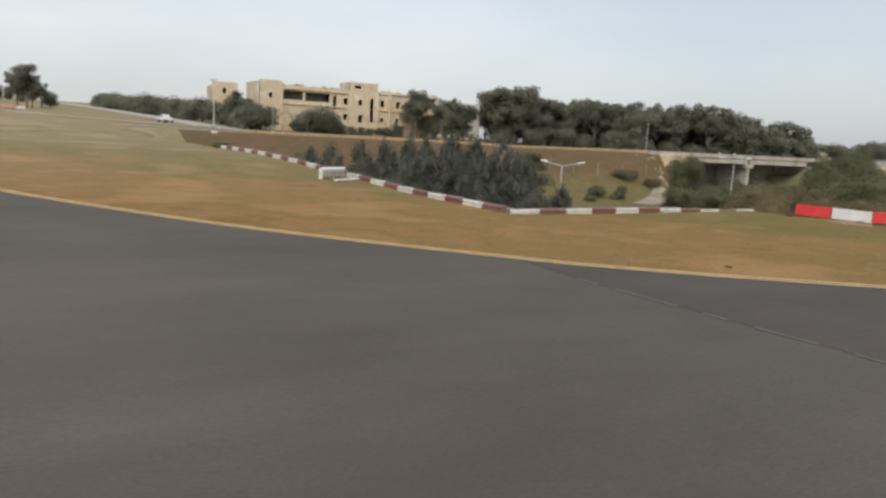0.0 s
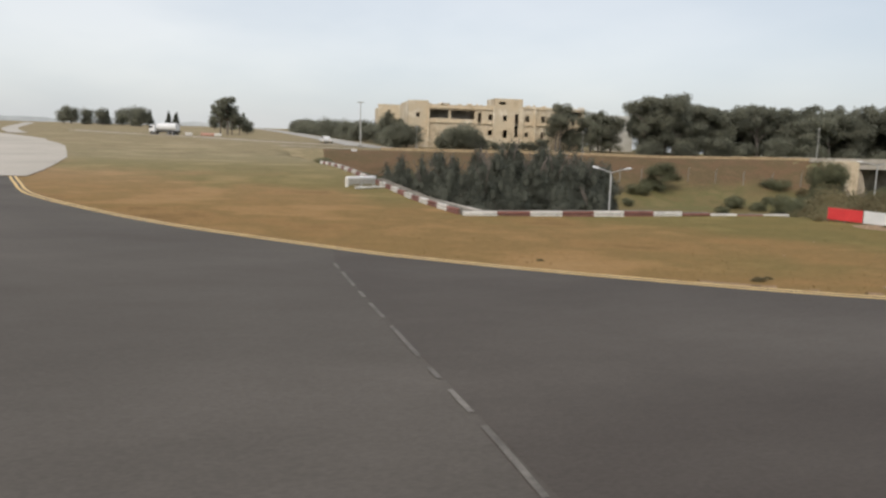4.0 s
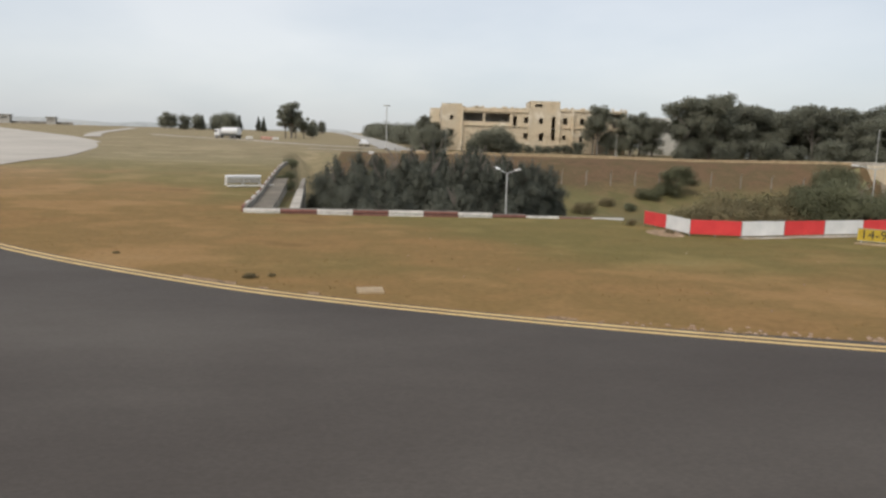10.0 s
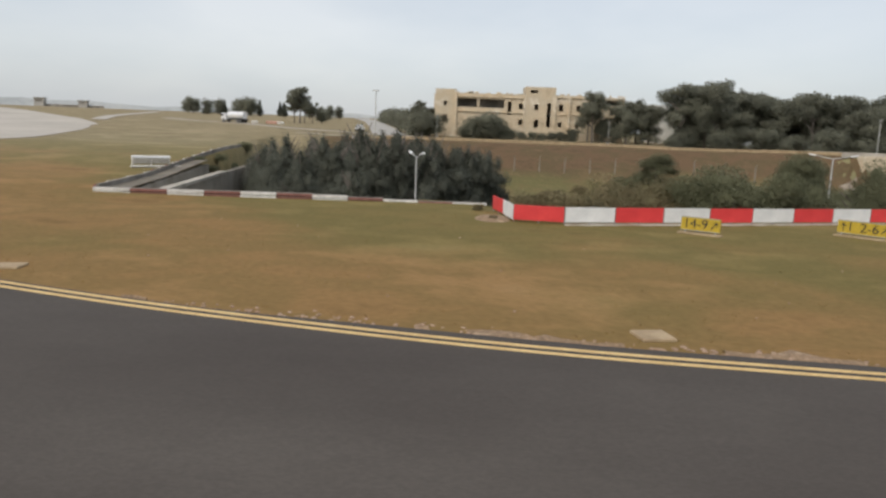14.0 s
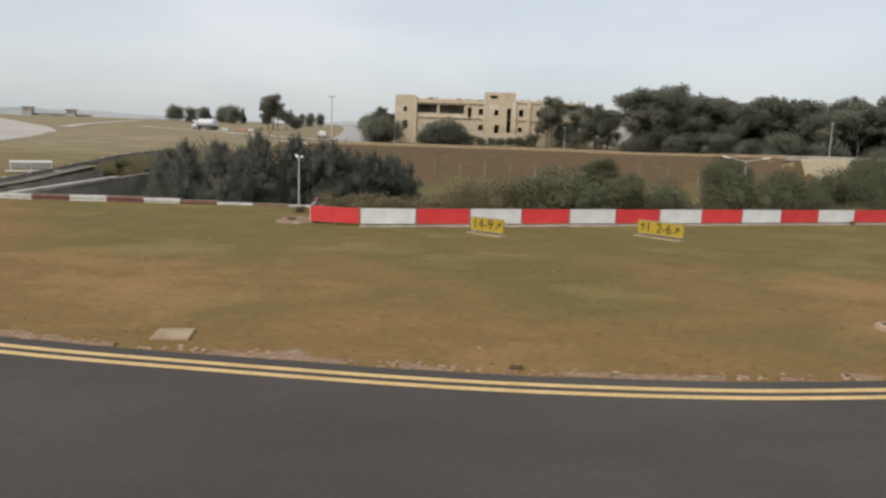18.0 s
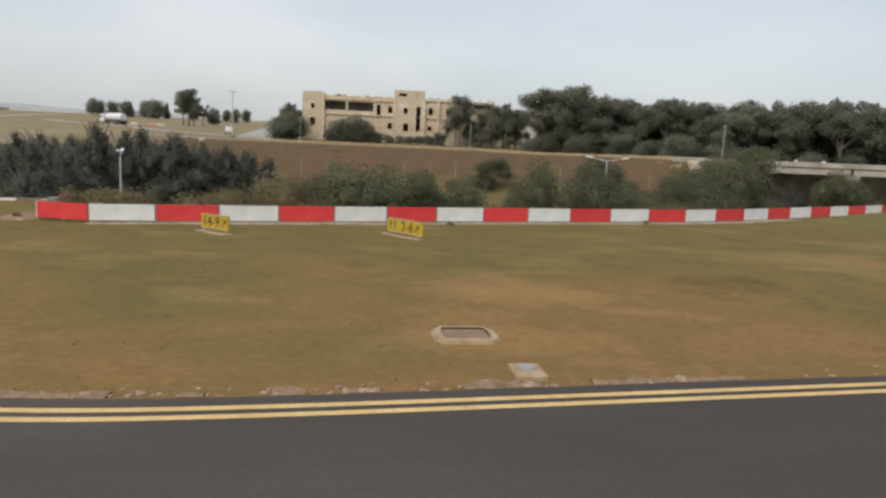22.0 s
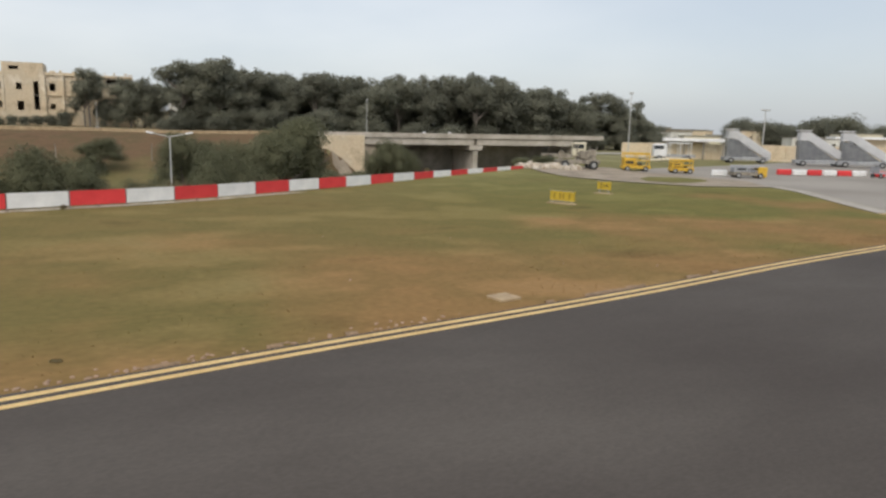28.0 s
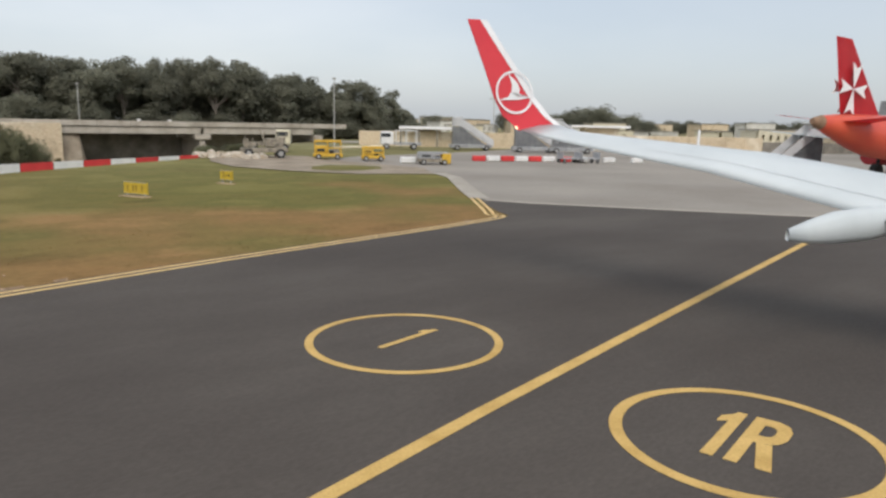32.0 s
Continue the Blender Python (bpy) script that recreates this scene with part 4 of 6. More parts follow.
def tree_kind(seed, kind):
    """Trunk and crown meshes of a tree of unit kind, at its real size."""
    rng = np.random.default_rng(seed)
    if kind == "euc":
        h = 7.0
        tm, ends = trunk_mesh(rng, h, 0.32, 9, 3.0, rng.uniform(-0.4, 0.4))
        blobs = [((e.x + rng.normal() * 0.5, e.y + rng.normal() * 0.5, e.z + rng.uniform(-0.3, 0.9)), (rng.uniform(0.6, 1.2), rng.uniform(0.6, 1.2), rng.uniform(0.5, 0.95))) for e in ends for _ in range(2)]
        blobs += [((rng.uniform(-1.7, 1.7), rng.uniform(-1.7, 1.7), rng.uniform(6.3, 10.9)), (rng.uniform(0.6, 1.3), rng.uniform(0.6, 1.3), rng.uniform(0.5, 0.95))) for _ in range(10)]
        q, mat = leaf_cloud(rng, blobs, 8000, 0.17, 0.2), M_LEAF
    elif kind == "wood":
        h = 6.5
        tm, ends = trunk_mesh(rng, h, 0.3, 8, 3.2)
        blobs = [((e.x + rng.normal() * 0.7, e.y + rng.normal() * 0.7, e.z + rng.normal() * 0.5), (rng.uniform(0.8, 1.6), rng.uniform(0.8, 1.6), rng.uniform(0.6, 1.2))) for e in ends for _ in range(2)]
        blobs += [((rng.uniform(-2.7, 2.7), rng.uniform(-2.7, 2.7), rng.uniform(1.4, 9.6)), (rng.uniform(0.9, 1.6), rng.uniform(0.9, 1.6), rng.uniform(0.7, 1.2))) for _ in range(20)]
        blobs += [((rng.uniform(-1.6, 1.6), rng.uniform(-1.6, 1.6), rng.uniform(9.4, 10.9)), (rng.uniform(0.4, 0.9), rng.uniform(0.4, 0.9), rng.uniform(0.4, 0.7))) for _ in range(6)]
        q, mat = leaf_cloud(rng, blobs, 15000, 0.185, 0.25), M_LEAF
    elif kind == "column":
        tm, ends = trunk_mesh(rng, 4.0, 0.16, 0, 0.5)
        blobs = [((rng.uniform(-0.15, 0.15), rng.uniform(-0.15, 0.15), 0.9 + 0.62 * i), (0.95 - 0.085 * i, 0.95 - 0.085 * i, 0.75)) for i in range(9)]
        q, mat = leaf_cloud(rng, blobs, 1700, 0.2), M_PINE
    elif kind == "pine":
        tm, ends = trunk_mesh(rng, 7.0, 0.2, 6, 1.4)
        blobs = []
        for i in range(9):
            z = 0.9 + i * 0.82
            w = 2.5 * (1 - (i / 9.6) ** 1.5)
            for _ in range(6):
                a, e = rng.uniform(0, 6.28), w * rng.uniform(0.25, 0.8)
                blobs.append(((math.cos(a) * e, math.sin(a) * e, z + rng.uniform(-0.4, 0.4)), (w * 0.3 + 0.12, w * 0.3 + 0.12, rng.uniform(0.5, 0.8))))
        blobs.append(((rng.uniform(-0.2, 0.2), 0, 8.3), (0.3, 0.3, 0.75)))
        q, mat = leaf_cloud(rng, blobs, 20000, 0.085, 0.6, 1.8), M_PINE
    elif kind == "round":
        tm, ends = trunk_mesh(rng, 3.0, 0.2, 6, 1.6)
        blobs = [((rng.uniform(-1.6, 1.6), rng.uniform(-1.6, 1.6), rng.uniform(0.8, 5.2)), (rng.uniform(1.0, 1.7), rng.uniform(1.0, 1.7), rng.uniform(0.9, 1.5))) for _ in range(15)]
        q, mat = leaf_cloud(rng, blobs, 6000, 0.17, 0.35), M_LEAF
    elif kind == "scrub":
        tm, ends = trunk_mesh(rng, 4.5, 0.2, 8, 2.0)
        blobs = [((rng.uniform(-2.6, 2.6), rng.uniform(-2.4, 2.4), rng.uniform(0.8, 5.6)), (rng.uniform(0.6, 1.2), rng.uniform(0.6, 1.2), rng.uniform(0.6, 1.2))) for _ in range(28)]
        blobs += [((rng.uniform(-2.2, 2.2), rng.uniform(-2, 2), rng.uniform(6.2, 7.2)), (0.4, 0.4, 0.9)) for _ in range(5)]
        q, mat = leaf_cloud(rng, blobs, 20000, 0.09, 0.6, 1.8), M_PINE
    elif kind in ("thicket", "weedy"):
        tm, ends = trunk_mesh(rng, 3.4, 0.2, 8, 2.4)
        blobs = []
        for k in range(26):
            z = rng.uniform(0.5, 5.6)
            w = 2.1 * math.sqrt(max(0.05, 1 - (z / 6.6) ** 2))
            a = rng.uniform(0, 6.28)
            e = w * math.sqrt(rng.uniform(0, 1))
            blobs.append(((e * math.cos(a), e * math.sin(a), z), (rng.uniform(0.6, 1.1), rng.uniform(0.6, 1.1), rng.uniform(0.5, 0.95))))
        q, mat = leaf_cloud(rng, blobs, 30000, 0.062, 0.5, 1.8), (M_WEED if kind == "weedy" else M_BUSH)
    else:
        tm, ends = trunk_mesh(rng, 1.2, 0.1, 5, 0.9)
        blobs = [((rng.uniform(-1.5, 1.5), rng.uniform(-1.1, 1.1), rng.uniform(0.5, 1.7)), (rng.uniform(0.7, 1.3), rng.uniform(0.6, 1.1), rng.uniform(0.5, 0.95))) for _ in range(9)]
        q, mat = leaf_cloud(rng, blobs, 3600, 0.115, 0.3), (M_WEED if kind == "dry" else M_BUSH)
    return tm, cloud_mesh("crown", q[0], mat, q[1])


KINDS = {k: [tree_kind(100 + 17 * i + len(k), k) for i in range(n)] for k, n in (("euc", 3), ("wood", 5), ("column", 2), ("pine", 5), ("round", 3), ("thicket", 4), ("weedy", 2), ("scrub", 4), ("bush", 5), ("dry", 3))}
TREE_TALK = {"euc": ("tall eucalyptus tree with an open grey-green crown", "tree"), "wood": ("dark green tree in the wood behind the road", "tree"), "column": ("slim dark columnar cypress", "tree"),
             "pine": ("ragged dark green conifer in the road cutting", "tree"), "round": ("round dark green tree", "tree"), "scrub": ("dense dark green conifer scrub in the cutting", "tree"), "thicket": ("large dusty green thicket in the cutting", "bush"), "weedy": ("tall olive and straw-coloured shrub in the cutting", "bush"), "bush": ("dense dusty green bush on the bank", "bush"), "dry": ("clump of dry brown weeds", "weeds")}
tree_rng = random.Random(11)


def plant(kind, x, y, h, z=None, wide=1.0, group="", which=None):
    """A tree or bush of that height on the ground at (x, y)."""
    full = {"euc": 11.6, "wood": 11.4, "column": 6.6, "pine": 9.0, "round": 6.4, "thicket": 6.4, "weedy": 6.4, "scrub": 7.6, "bush": 2.5, "dry": 2.5}[kind]
    tm, cm = KINDS[kind][tree_rng.randrange(len(KINDS[kind])) if which is None else which]
    s = h / full
    o = empty("weeds" if kind == "dry" else "bush" if kind in ("bush", "thicket", "weedy") else "tree", pose(x, y, (land(x, y) if z is None else z) - 0.05, 0, 0, tree_rng.uniform(0, 360)) @ Matrix.Diagonal((s * wide, s * wide, s, 1)))
    share("trunk", tm, Matrix(), o)
    share("crown", cm, Matrix(), o)
    return tagged(o, *TREE_TALK[kind], group=group)


# conifers in the cutting
for x, y, top in ((-27.3, 63, 3.6), (-25.2, 66, 3.2), (-23, 59, 3.6), (-22.3, 68, 3.9), (-21, 54, 3.0), (-20.2, 63, 4.6), (-19, 71, 4.2), (-18.2, 57, 3.4), (-17, 64, 4.3), (-16.2, 72, 3.3), (-15.6, 59, 2.4), (-13.5, 66, 2.6), (-14, 61, 3.0), (-11, 70, 2.8), (-11.4, 65, 3.0), (-8.6, 69, 2.3), (-18.5, 48, 1.0), (-28.6, 80, 2.4), (-24.4, 57, 2.4), (-26.2, 71, 3.4), (-15.2, 67, 3.9), (-13.2, 71, 3.2), (-22.0, 63, 3.2), (-19.4, 59, 2.6), (-10.0, 67.5, 3.0), (-13.4, 64, 3.8), (-9.0, 70.5, 2.7), (-29.0, 62, 2.4), (-16.6, 60, 4.1)):
    plant("pine", x, y, top - land(x, y), wide=1.2, group="conifers in the cutting")

for x, y, top in ((-30.0, 69, 2.6), (-24.5, 62, 2.6), (-21, 58, 2.4), (-18, 66, 3.2), (-15, 62, 2.2), (-15.6, 58, 1.6), (-10.6, 67, 2.2), (-24, 53, 1.2), (-19, 52, 1.2), (-15.5, 70, 2.6), (-8.5, 72, 1.6), (-13.2, 63, 2.6), (-9.8, 69, 2.2), (-14.2, 61, 2.4), (-20.5, 66, 3.0), (-26.5, 60, 1.8), (-8.4, 72, 1.8)):
    plant("scrub", x, y, top - land(x, y), wide=1.0, group="conifers in the cutting")

# bushes on and below the bank
for x, y, top, w in ((-3.4, 40, 1.2, 1.2), (-1.4, 39, 1.7, 1.1), (0.6, 40.5, 2.2, 1.1), (2.0, 39.5, 2.0, 1.0), (-0.5, 44, 2.2, 1.2), (12.4, 41.5, 0.9, 1.2), (24.6, 46, 0.8, 1.1), (26.4, 47.5, 1.0, 1.1), (47.5, 57.5, 1.0, 0.9)):
    plant("weedy", x, y, top - land(x, y), wide=w, group="thickets in the cutting")
for x, y, top, w in ((5.0, 38.6, 3.1, 1.0), (8.1, 38.8, 2.6, 0.9), (3.3, 39.2, 2.1, 0.95), (6.4, 41, 2.6, 1.0), (10.2, 40.4, 2.2, 1.0), (20.0, 108, 2.6, 1.6), (15.0, 41.2, 3.4, 0.85), (13.8, 40.6, 2.3, 0.75), (16.9, 41, 2.6, 0.8), (19.8, 43.4, 2.9, 0.8), (18.6, 43, 2.2, 0.8), (21.4, 44.4, 2.2, 0.8), (22.8, 45.4, 1.0, 0.9),
                     (36.6, 60.5, 5.0, 1.0), (33.6, 57, 3.6, 1.1), (30.2, 51.5, 2.9, 1.0), (38.0, 59.6, 2.8, 0.7), (35, 62, 4.0, 1.1), (32, 60, 3.0, 1.0), (28.4, 48.5, 2.2, 0.9), (29, 80, 3.5, 0.9), (31, 82, 2.6, 0.9), (44.6, 58.2, 3.3, 0.85), (46.0, 58.9, 2.6, 0.75), (43.2, 57.8, 2.4, 0.75), (-27, 86, 1.4, 1.2)):
    plant("thicket", x, y, top - land(x, y), wide=w, group="thickets in the cutting")
for i in range(26):
    x = 5 + 44 * ((i * 0.618) % 1.0)
    y = lerp_line(CUT_FRONT, x) + 9 + 20 * ((i * 0.271) % 1.0)
    plant("thicket", x, y, 4.2 + 1.2 * ((i * 0.53) % 1.0) + (0.6 if x < 3 else 0.0), wide=1.35, group="thickets in the cutting")
for i in range(12):
    x = -2 + 52 * ((i * 0.618) % 1.0)
    y = 93 + 15 * ((i * 0.271) % 1.0) ** 1.3 - max(0.0, x - 30) * 0.35
    plant("dry" if i % 5 in (0, 3) else "bush", x, y, 1.2 + 1.4 * ((i * 0.53) % 1.0) ** 2, wide=1.15, group="bushes on the bank")
for x, y, h in ((-33.6, 58.5, 0.4), (-33.8, 61.5, 0.6), (-34.4, 65, 0.7), (-34.2, 69, 0.9), (-35.4, 73, 0.8), (-35.2, 77, 1.0), (-36.0, 81, 1.2), (-37.2, 84, 1.0), (-34.0, 86, 2.0), (-31.5, 90, 1.9), (-36, 94, 1.4), (-33, 97, 1.8), (-30, 95, 1.7),
                (46, 90, 1.8), (48.5, 96, 1.6), (62, 66, 1.0), (66, 68, 1.2)):
    plant("bush", x, y, h, wide=1.4, group="bushes on the bank")

for x, y, h in ((-9.3, 30.2, 0.3), (-7.4, 31.9, 1.3), (-6.4, 31.7, 1.4), (-5.4, 32.0, 1.3), (-4.4, 31.9, 1.2), (-9.9, 34.6, 0.4), (21.0, 38.5, 0.25), (9.6, 34.2, 0.25)):
    plant("dry", x, y, h, wide=0.9, group="dry weeds by the barrier")

# before and beside the building
for x, y, h in ((-19.4, 149.5, 5.2), (-17.6, 150, 5.5), (-20.4, 152, 4.6), (-8.0, 150, 4.6), (-5.8, 150, 5.4), (-3.8, 149.6, 4.6), (-10.0, 150.5, 2.6), (-2.0, 150, 3.4), (0.2, 150.8, 2.2), (2.4, 150.5, 1.9), (4.8, 150.8, 1.8), (6.8, 151, 1.8), (8.9, 150.4, 2.0), (11, 151, 2.2), (13.4, 150.5, 2.8)):
    plant("round", x, y, h, wide=1.45, group="trees by the derelict building")
plant("euc", 17.5, 150, 10.8, group="trees by the derelict building", wide=1.0)
plant("euc", 16.6, 150.5, 8.6, group="trees by the derelict building", wide=0.9)
for x, y, h in ((20, 151, 5.5), (24.5, 149, 9.2), (27, 150.5, 9.6), (29.3, 149, 8.6), (22, 150, 4.6), (-19.8, 161, 8.0), (-20.6, 166, 6.5)):
    plant("wood", x, y, h, group="trees by the derelict building")
for i in range(16):
    x = -20.5 - i * 1.45
    y = 168 + i * 8.6
    plant("round", x, y, 4.4 + (i * 37 % 5) * 0.35, wide=1.5, group="hedge trees along the road")

# wood behind the road
WOOD = [(29, 10.8), (35, 12.6), (41, 11.8), (47, 12.2), (54, 12.0), (62, 11.6), (69, 10.6), (76, 12.6), (84, 13.9), (93, 13.9), (101, 13.2), (110, 12.4), (120, 11.2), (130, 9.0), (137, 7.2)]
for i in range(84):
    x = 31 + 106 * ((i * 0.618) % 1.0)
    y = (138 if x < 52 else 129) + 30 * ((i * 0.367) % 1.0)
    if x < 43 and y > 152:
        y -= 14
    if y < 162 and abs(x - (-13.6 + 0.3076 * (y + 2.9))) < 3.2:
        continue
    h = lerp_line(WOOD, x) * tree_rng.uniform(0.80, 1.04) + (0.9 if x < 60 else 1.1)
    if i % 3 == 0:
        h = h * 1.12
    plant("wood" if i % 3 else "euc", x, y, h * 0.95, wide=tree_rng.uniform(0.9, 1.2), group="wood behind the road")
for i in range(64):
    x = 30 + 1.7 * i
    y = 134 + (i % 5) * 2 if x < 50 else 127 + (i % 5) * 2
    plant("round", x, y, 2.4 + (i % 4) * 0.7, wide=1.5, group="undergrowth of the wood")

plant("euc", 33.2, 141, 12.7, wide=1.1, group="wood behind the road", which=2)
plant("wood", 36.4, 143, 11.5, wide=0.8, group="wood behind the road", which=1)

# field trees on the left
plant("euc", -61.8, 222, 11.4, group="field trees", which=2, wide=1.15)
plant("euc", -64.0, 224, 8.8, group="field trees", which=1, wide=1.1)
plant("euc", -60.6, 223, 8.6, group="field trees", which=0, wide=0.9)
plant("euc", -58.6, 226, 6.6, group="field trees", which=1)
plant("round", -56.6, 231, 4.8, group="field trees")
for x, y, h in ((-138, 333, 9.0), (-132, 336, 7.6), (-126.5, 338, 8.4), (-119.5, 343, 8.4), (-112, 330, 9.0), (-107, 322, 9.4), (-143, 340, 7.4)):
    tagged(plant("round", x, y, h * 0.9, wide=1.05, group="field trees"), "dark bushy tree on the far field")
for x, y, h in ((-124, 336, 7.0), (-104.6, 328, 7.4), (-100.7, 350, 7.0), (-97.5, 348, 6.0), (-94, 330, 6.6)):
    plant("column", x, y, h, group="field trees", wide=1.2)
for x, y, h in ((-73.7, 293, 6.2), (-70.5, 300, 5.6), (-66.6, 299, 6.4), (-63.6, 306, 6.0)):
    plant("round", x, y, h, wide=0.75, group="field trees")


# painted stand numbers
def glyph(polys, m, z, name, label):
    bm = bmesh.new()
    for p in polys:
        bm.faces.new([bm.verts.new((*(m @ Vector((u, w, 0))).to_2d(), z)) for u, w in p])
    return tagged(part(name, bm, M_YELLOW), label, "road marking", kind="structure")


ONE = [[(0.0, 0.0), (0.17, 0.0), (0.17, 1.35), (0.03, 1.35), (0.0, 1.26)], [(0.0, 1.26), (0.0, 1.02), (-0.14, 0.93), (-0.14, 1.13)]]
R_OUT = [(0.62, 1.35), (0.78, 1.28), (0.86, 1.12), (0.86, 0.86), (0.78, 0.70), (0.62, 0.62)]
R_IN = [(0.58, 1.15), (0.64, 1.12), (0.67, 1.05), (0.67, 0.93), (0.64, 0.86), (0.58, 0.83)]
ARR = [[(0.30, 0.0), (0.48, 0.0), (0.48, 1.35), (0.30, 1.35)], [(0.48, 1.15), (0.58, 1.15), (0.62, 1.35), (0.48, 1.35)], [(0.48, 0.62), (0.62, 0.62), (0.58, 0.83), (0.48, 0.83)], [(0.52, 0.62), (0.70, 0.0), (0.90, 0.0), (0.72, 0.655), (0.62, 0.62)]]
ARR += [[R_OUT[i], R_IN[i], R_IN[i + 1], R_OUT[i + 1]] for i in range(5)]
stand_m = Matrix.Translation((43.8, 2.35, 0)) @ Matrix.Rotation(radians(-77), 4, "Z") @ Matrix.Diagonal((0.9, 1.17, 1, 1))
glyph(ONE + ARR, stand_m, 0.036, "stand_number", "yellow painted stand marking 1R on asphalt")
glyph([[(0, 0), (0.12, 0), (0.12, 1.52), (0.02, 1.52), (0.0, 1.44)], [(0, 1.44), (0, 1.22), (-0.09, 1.16), (-0.09, 1.34)]], Matrix.Translation((42.92, 7.96, 0)) @ Matrix.Rotation(radians(-78.7), 4, "Z"), 0.036, "stand_number", "yellow painted stand number 1 on asphalt")



# writing
def text_mesh(body, size):
    cu = bpy.data.curves.new("writing", "FONT")
    cu.body, cu.size, cu.align_x, cu.align_y = body, size, "CENTER", "CENTER"
    cu.extrude = 0.002
    tmp = bpy.data.objects.new("writing", cu)
    scene.collection.objects.link(tmp)
    bpy.context.view_layer.update()
    me = bpy.data.meshes.new_from_object(tmp.evaluated_get(bpy.context.evaluated_depsgraph_get()))
    bpy.data.objects.remove(tmp)
    me.materials.clear()
    me.materials.append(M_BLACK)
    return me


def arrow_bm(size, ang):
    bm = bmesh.new()
    pts = [[(-0.06, -0.5), (0.06, -0.5), (0.06, 0.15), (-0.06, 0.15)], [(-0.06, 0.3), (0, 0.5), (0.06, 0.3), (0.06, 0.15), (-0.06, 0.15)], [(0, 0.5), (-0.28, 0.12), (-0.19, 0.06), (-0.06, 0.3)], [(0, 0.5), (0.06, 0.3), (0.19, 0.06), (0.28, 0.12)]]
    for p in pts:
        bm.faces.new([bm.verts.new((u * size, w * size, 0)) for u, w in p])
    bmesh.ops.recalc_face_normals(bm, faces=bm.faces)
    bmesh.ops.rotate(bm, cent=(0, 0, 0), matrix=Matrix.Rotation(radians(ang), 3, "Z"), verts=bm.verts)
    return bm


def taxi_sign(left, right, items, label, z0=0.14, h=0.6):
    """A yellow taxiway sign from its left to its right end as read; items: (text or arrow angle or bar, place along the face)."""
    a, b = Vector(left), Vector(right)
    d = b - a
    L = d.length
    o = empty("taxiway_sign", pose((a.x + b.x) / 2, (a.y + b.y) / 2, 0, 0, 0, math.degrees(math.atan2(d.y, d.x))))
    bm = bmesh.new()
    box(bm, 0, 0.06, z0 + h / 2, L, 0.12, h, bevel=0.015)
    part("sign_box", bm, M_SIGN, o)
    for w in (h / 2 - 0.015, -h / 2 + 0.015):
        bm = bmesh.new()
        box(bm, 0, -0.004, z0 + h / 2 + w, L - 0.02, 0.012, 0.03)
        part("edge_trim", bm, M_STEEL, o)
    for u in (-L / 2 + 0.18, L / 2 - 0.18):
        bm = bmesh.new()
        box(bm, u, 0.06, z0 / 2, 0.06, 0.06, z0 + 0.02)
        part("leg", bm, M_STEEL, o)
    bm = bmesh.new()
    box(bm, 0, 0.0, 0.02, L + 0.15, 0.5, 0.07, bevel=0.015)
    part("plinth", bm, M_SLAB, o, "whitish concrete plinth")
    face = pose(0, -0.008, z0 + h / 2, 90, 0, 0)
    for what, u in items:
        if isinstance(what, str):
            ob = share("writing", text_mesh(what, 0.6), face @ Matrix.Translation((u, 0, 0)), o)
        elif what is None:
            bm = bmesh.new()
            box(bm, 0, 0, 0, 0.1, 0.3, 0.004)
            ob = part("faded_bar", bm, M_FADED, o)
            ob.matrix_basis = face @ Matrix.Translation((u, 0, 0))
        else:
            ob = part("arrow", arrow_bm(0.4, what), M_BLACK, o)
            ob.matrix_basis = face @ Matrix.Translation((u, 0, 0))
    return tagged(o, label, "sign", group="taxiway signs")


taxi_sign((-1.0, 28.55), (0.35, 27.5), [("14-9", -0.2), (-40, 0.62)], "yellow taxiway sign reading 14-9 with an arrow")
taxi_sign((6.6, 29.8), (8.08, 28.08), [(0, -0.87), ("1", -0.58), ("2-6", 0.22), (-45, 0.85)], "yellow taxiway sign reading 1 2-6 with two arrows")
taxi_sign((46.35, 36.05), (47.05, 34.6), [(None, -0.5), (None, -0.12), (None, 0.1), (None, 0.5)], "faded yellow taxiway sign on a pale plinth")
taxi_sign((53.46, 41.2), (53.82, 40.2), [("1", -0.2), (-90, 0.18)], "small yellow taxiway sign reading 1 with an arrow", z0=0.24)


# covers and lights in the grass
def slab(x, y, sx, sy, rz, z=0.05):
    bm = bmesh.new()
    box(bm, x, y, z / 2 - 0.03, sx, sy, z + 0.08, rz=rz, bevel=0.02)
    return tagged(part("cover_slab", bm, M_SLAB), "small pale concrete cover slab in the grass", "cover", group="cover slabs")


slab(-22.9, 15.3, 0.72, 0.7, 8)
slab(-6.98, 11.12, 0.72, 0.7, 10)
slab(32.1, 15.75, 0.62, 0.6, 12)
slab(55.0, 19.3, 0.4, 0.4, 0)

pit = empty("inspection_pit", pose(8.83, 13.75, 0, 0, 0, 6))
bm = bmesh.new()
outer = [(-0.66, -0.28), (-0.46, -0.56), (0.46, -0.56), (0.66, -0.28), (0.66, 0.28), (0.46, 0.56), (-0.46, 0.56), (-0.66, 0.28)]
inner = [(-0.50, -0.22), (-0.44, -0.42), (0.44, -0.42), (0.50, -0.22), (0.50, 0.22), (0.44, 0.42), (-0.44, 0.42), (-0.50, 0.22)]
low, mid_, top_ = ([bm.verts.new((u * k, w * k, z)) for u, w in ring_] for ring_, k, z in ((outer, 1.08, -0.03), (outer, 1.0, 0.07), (inner, 1.0, 0.085)))
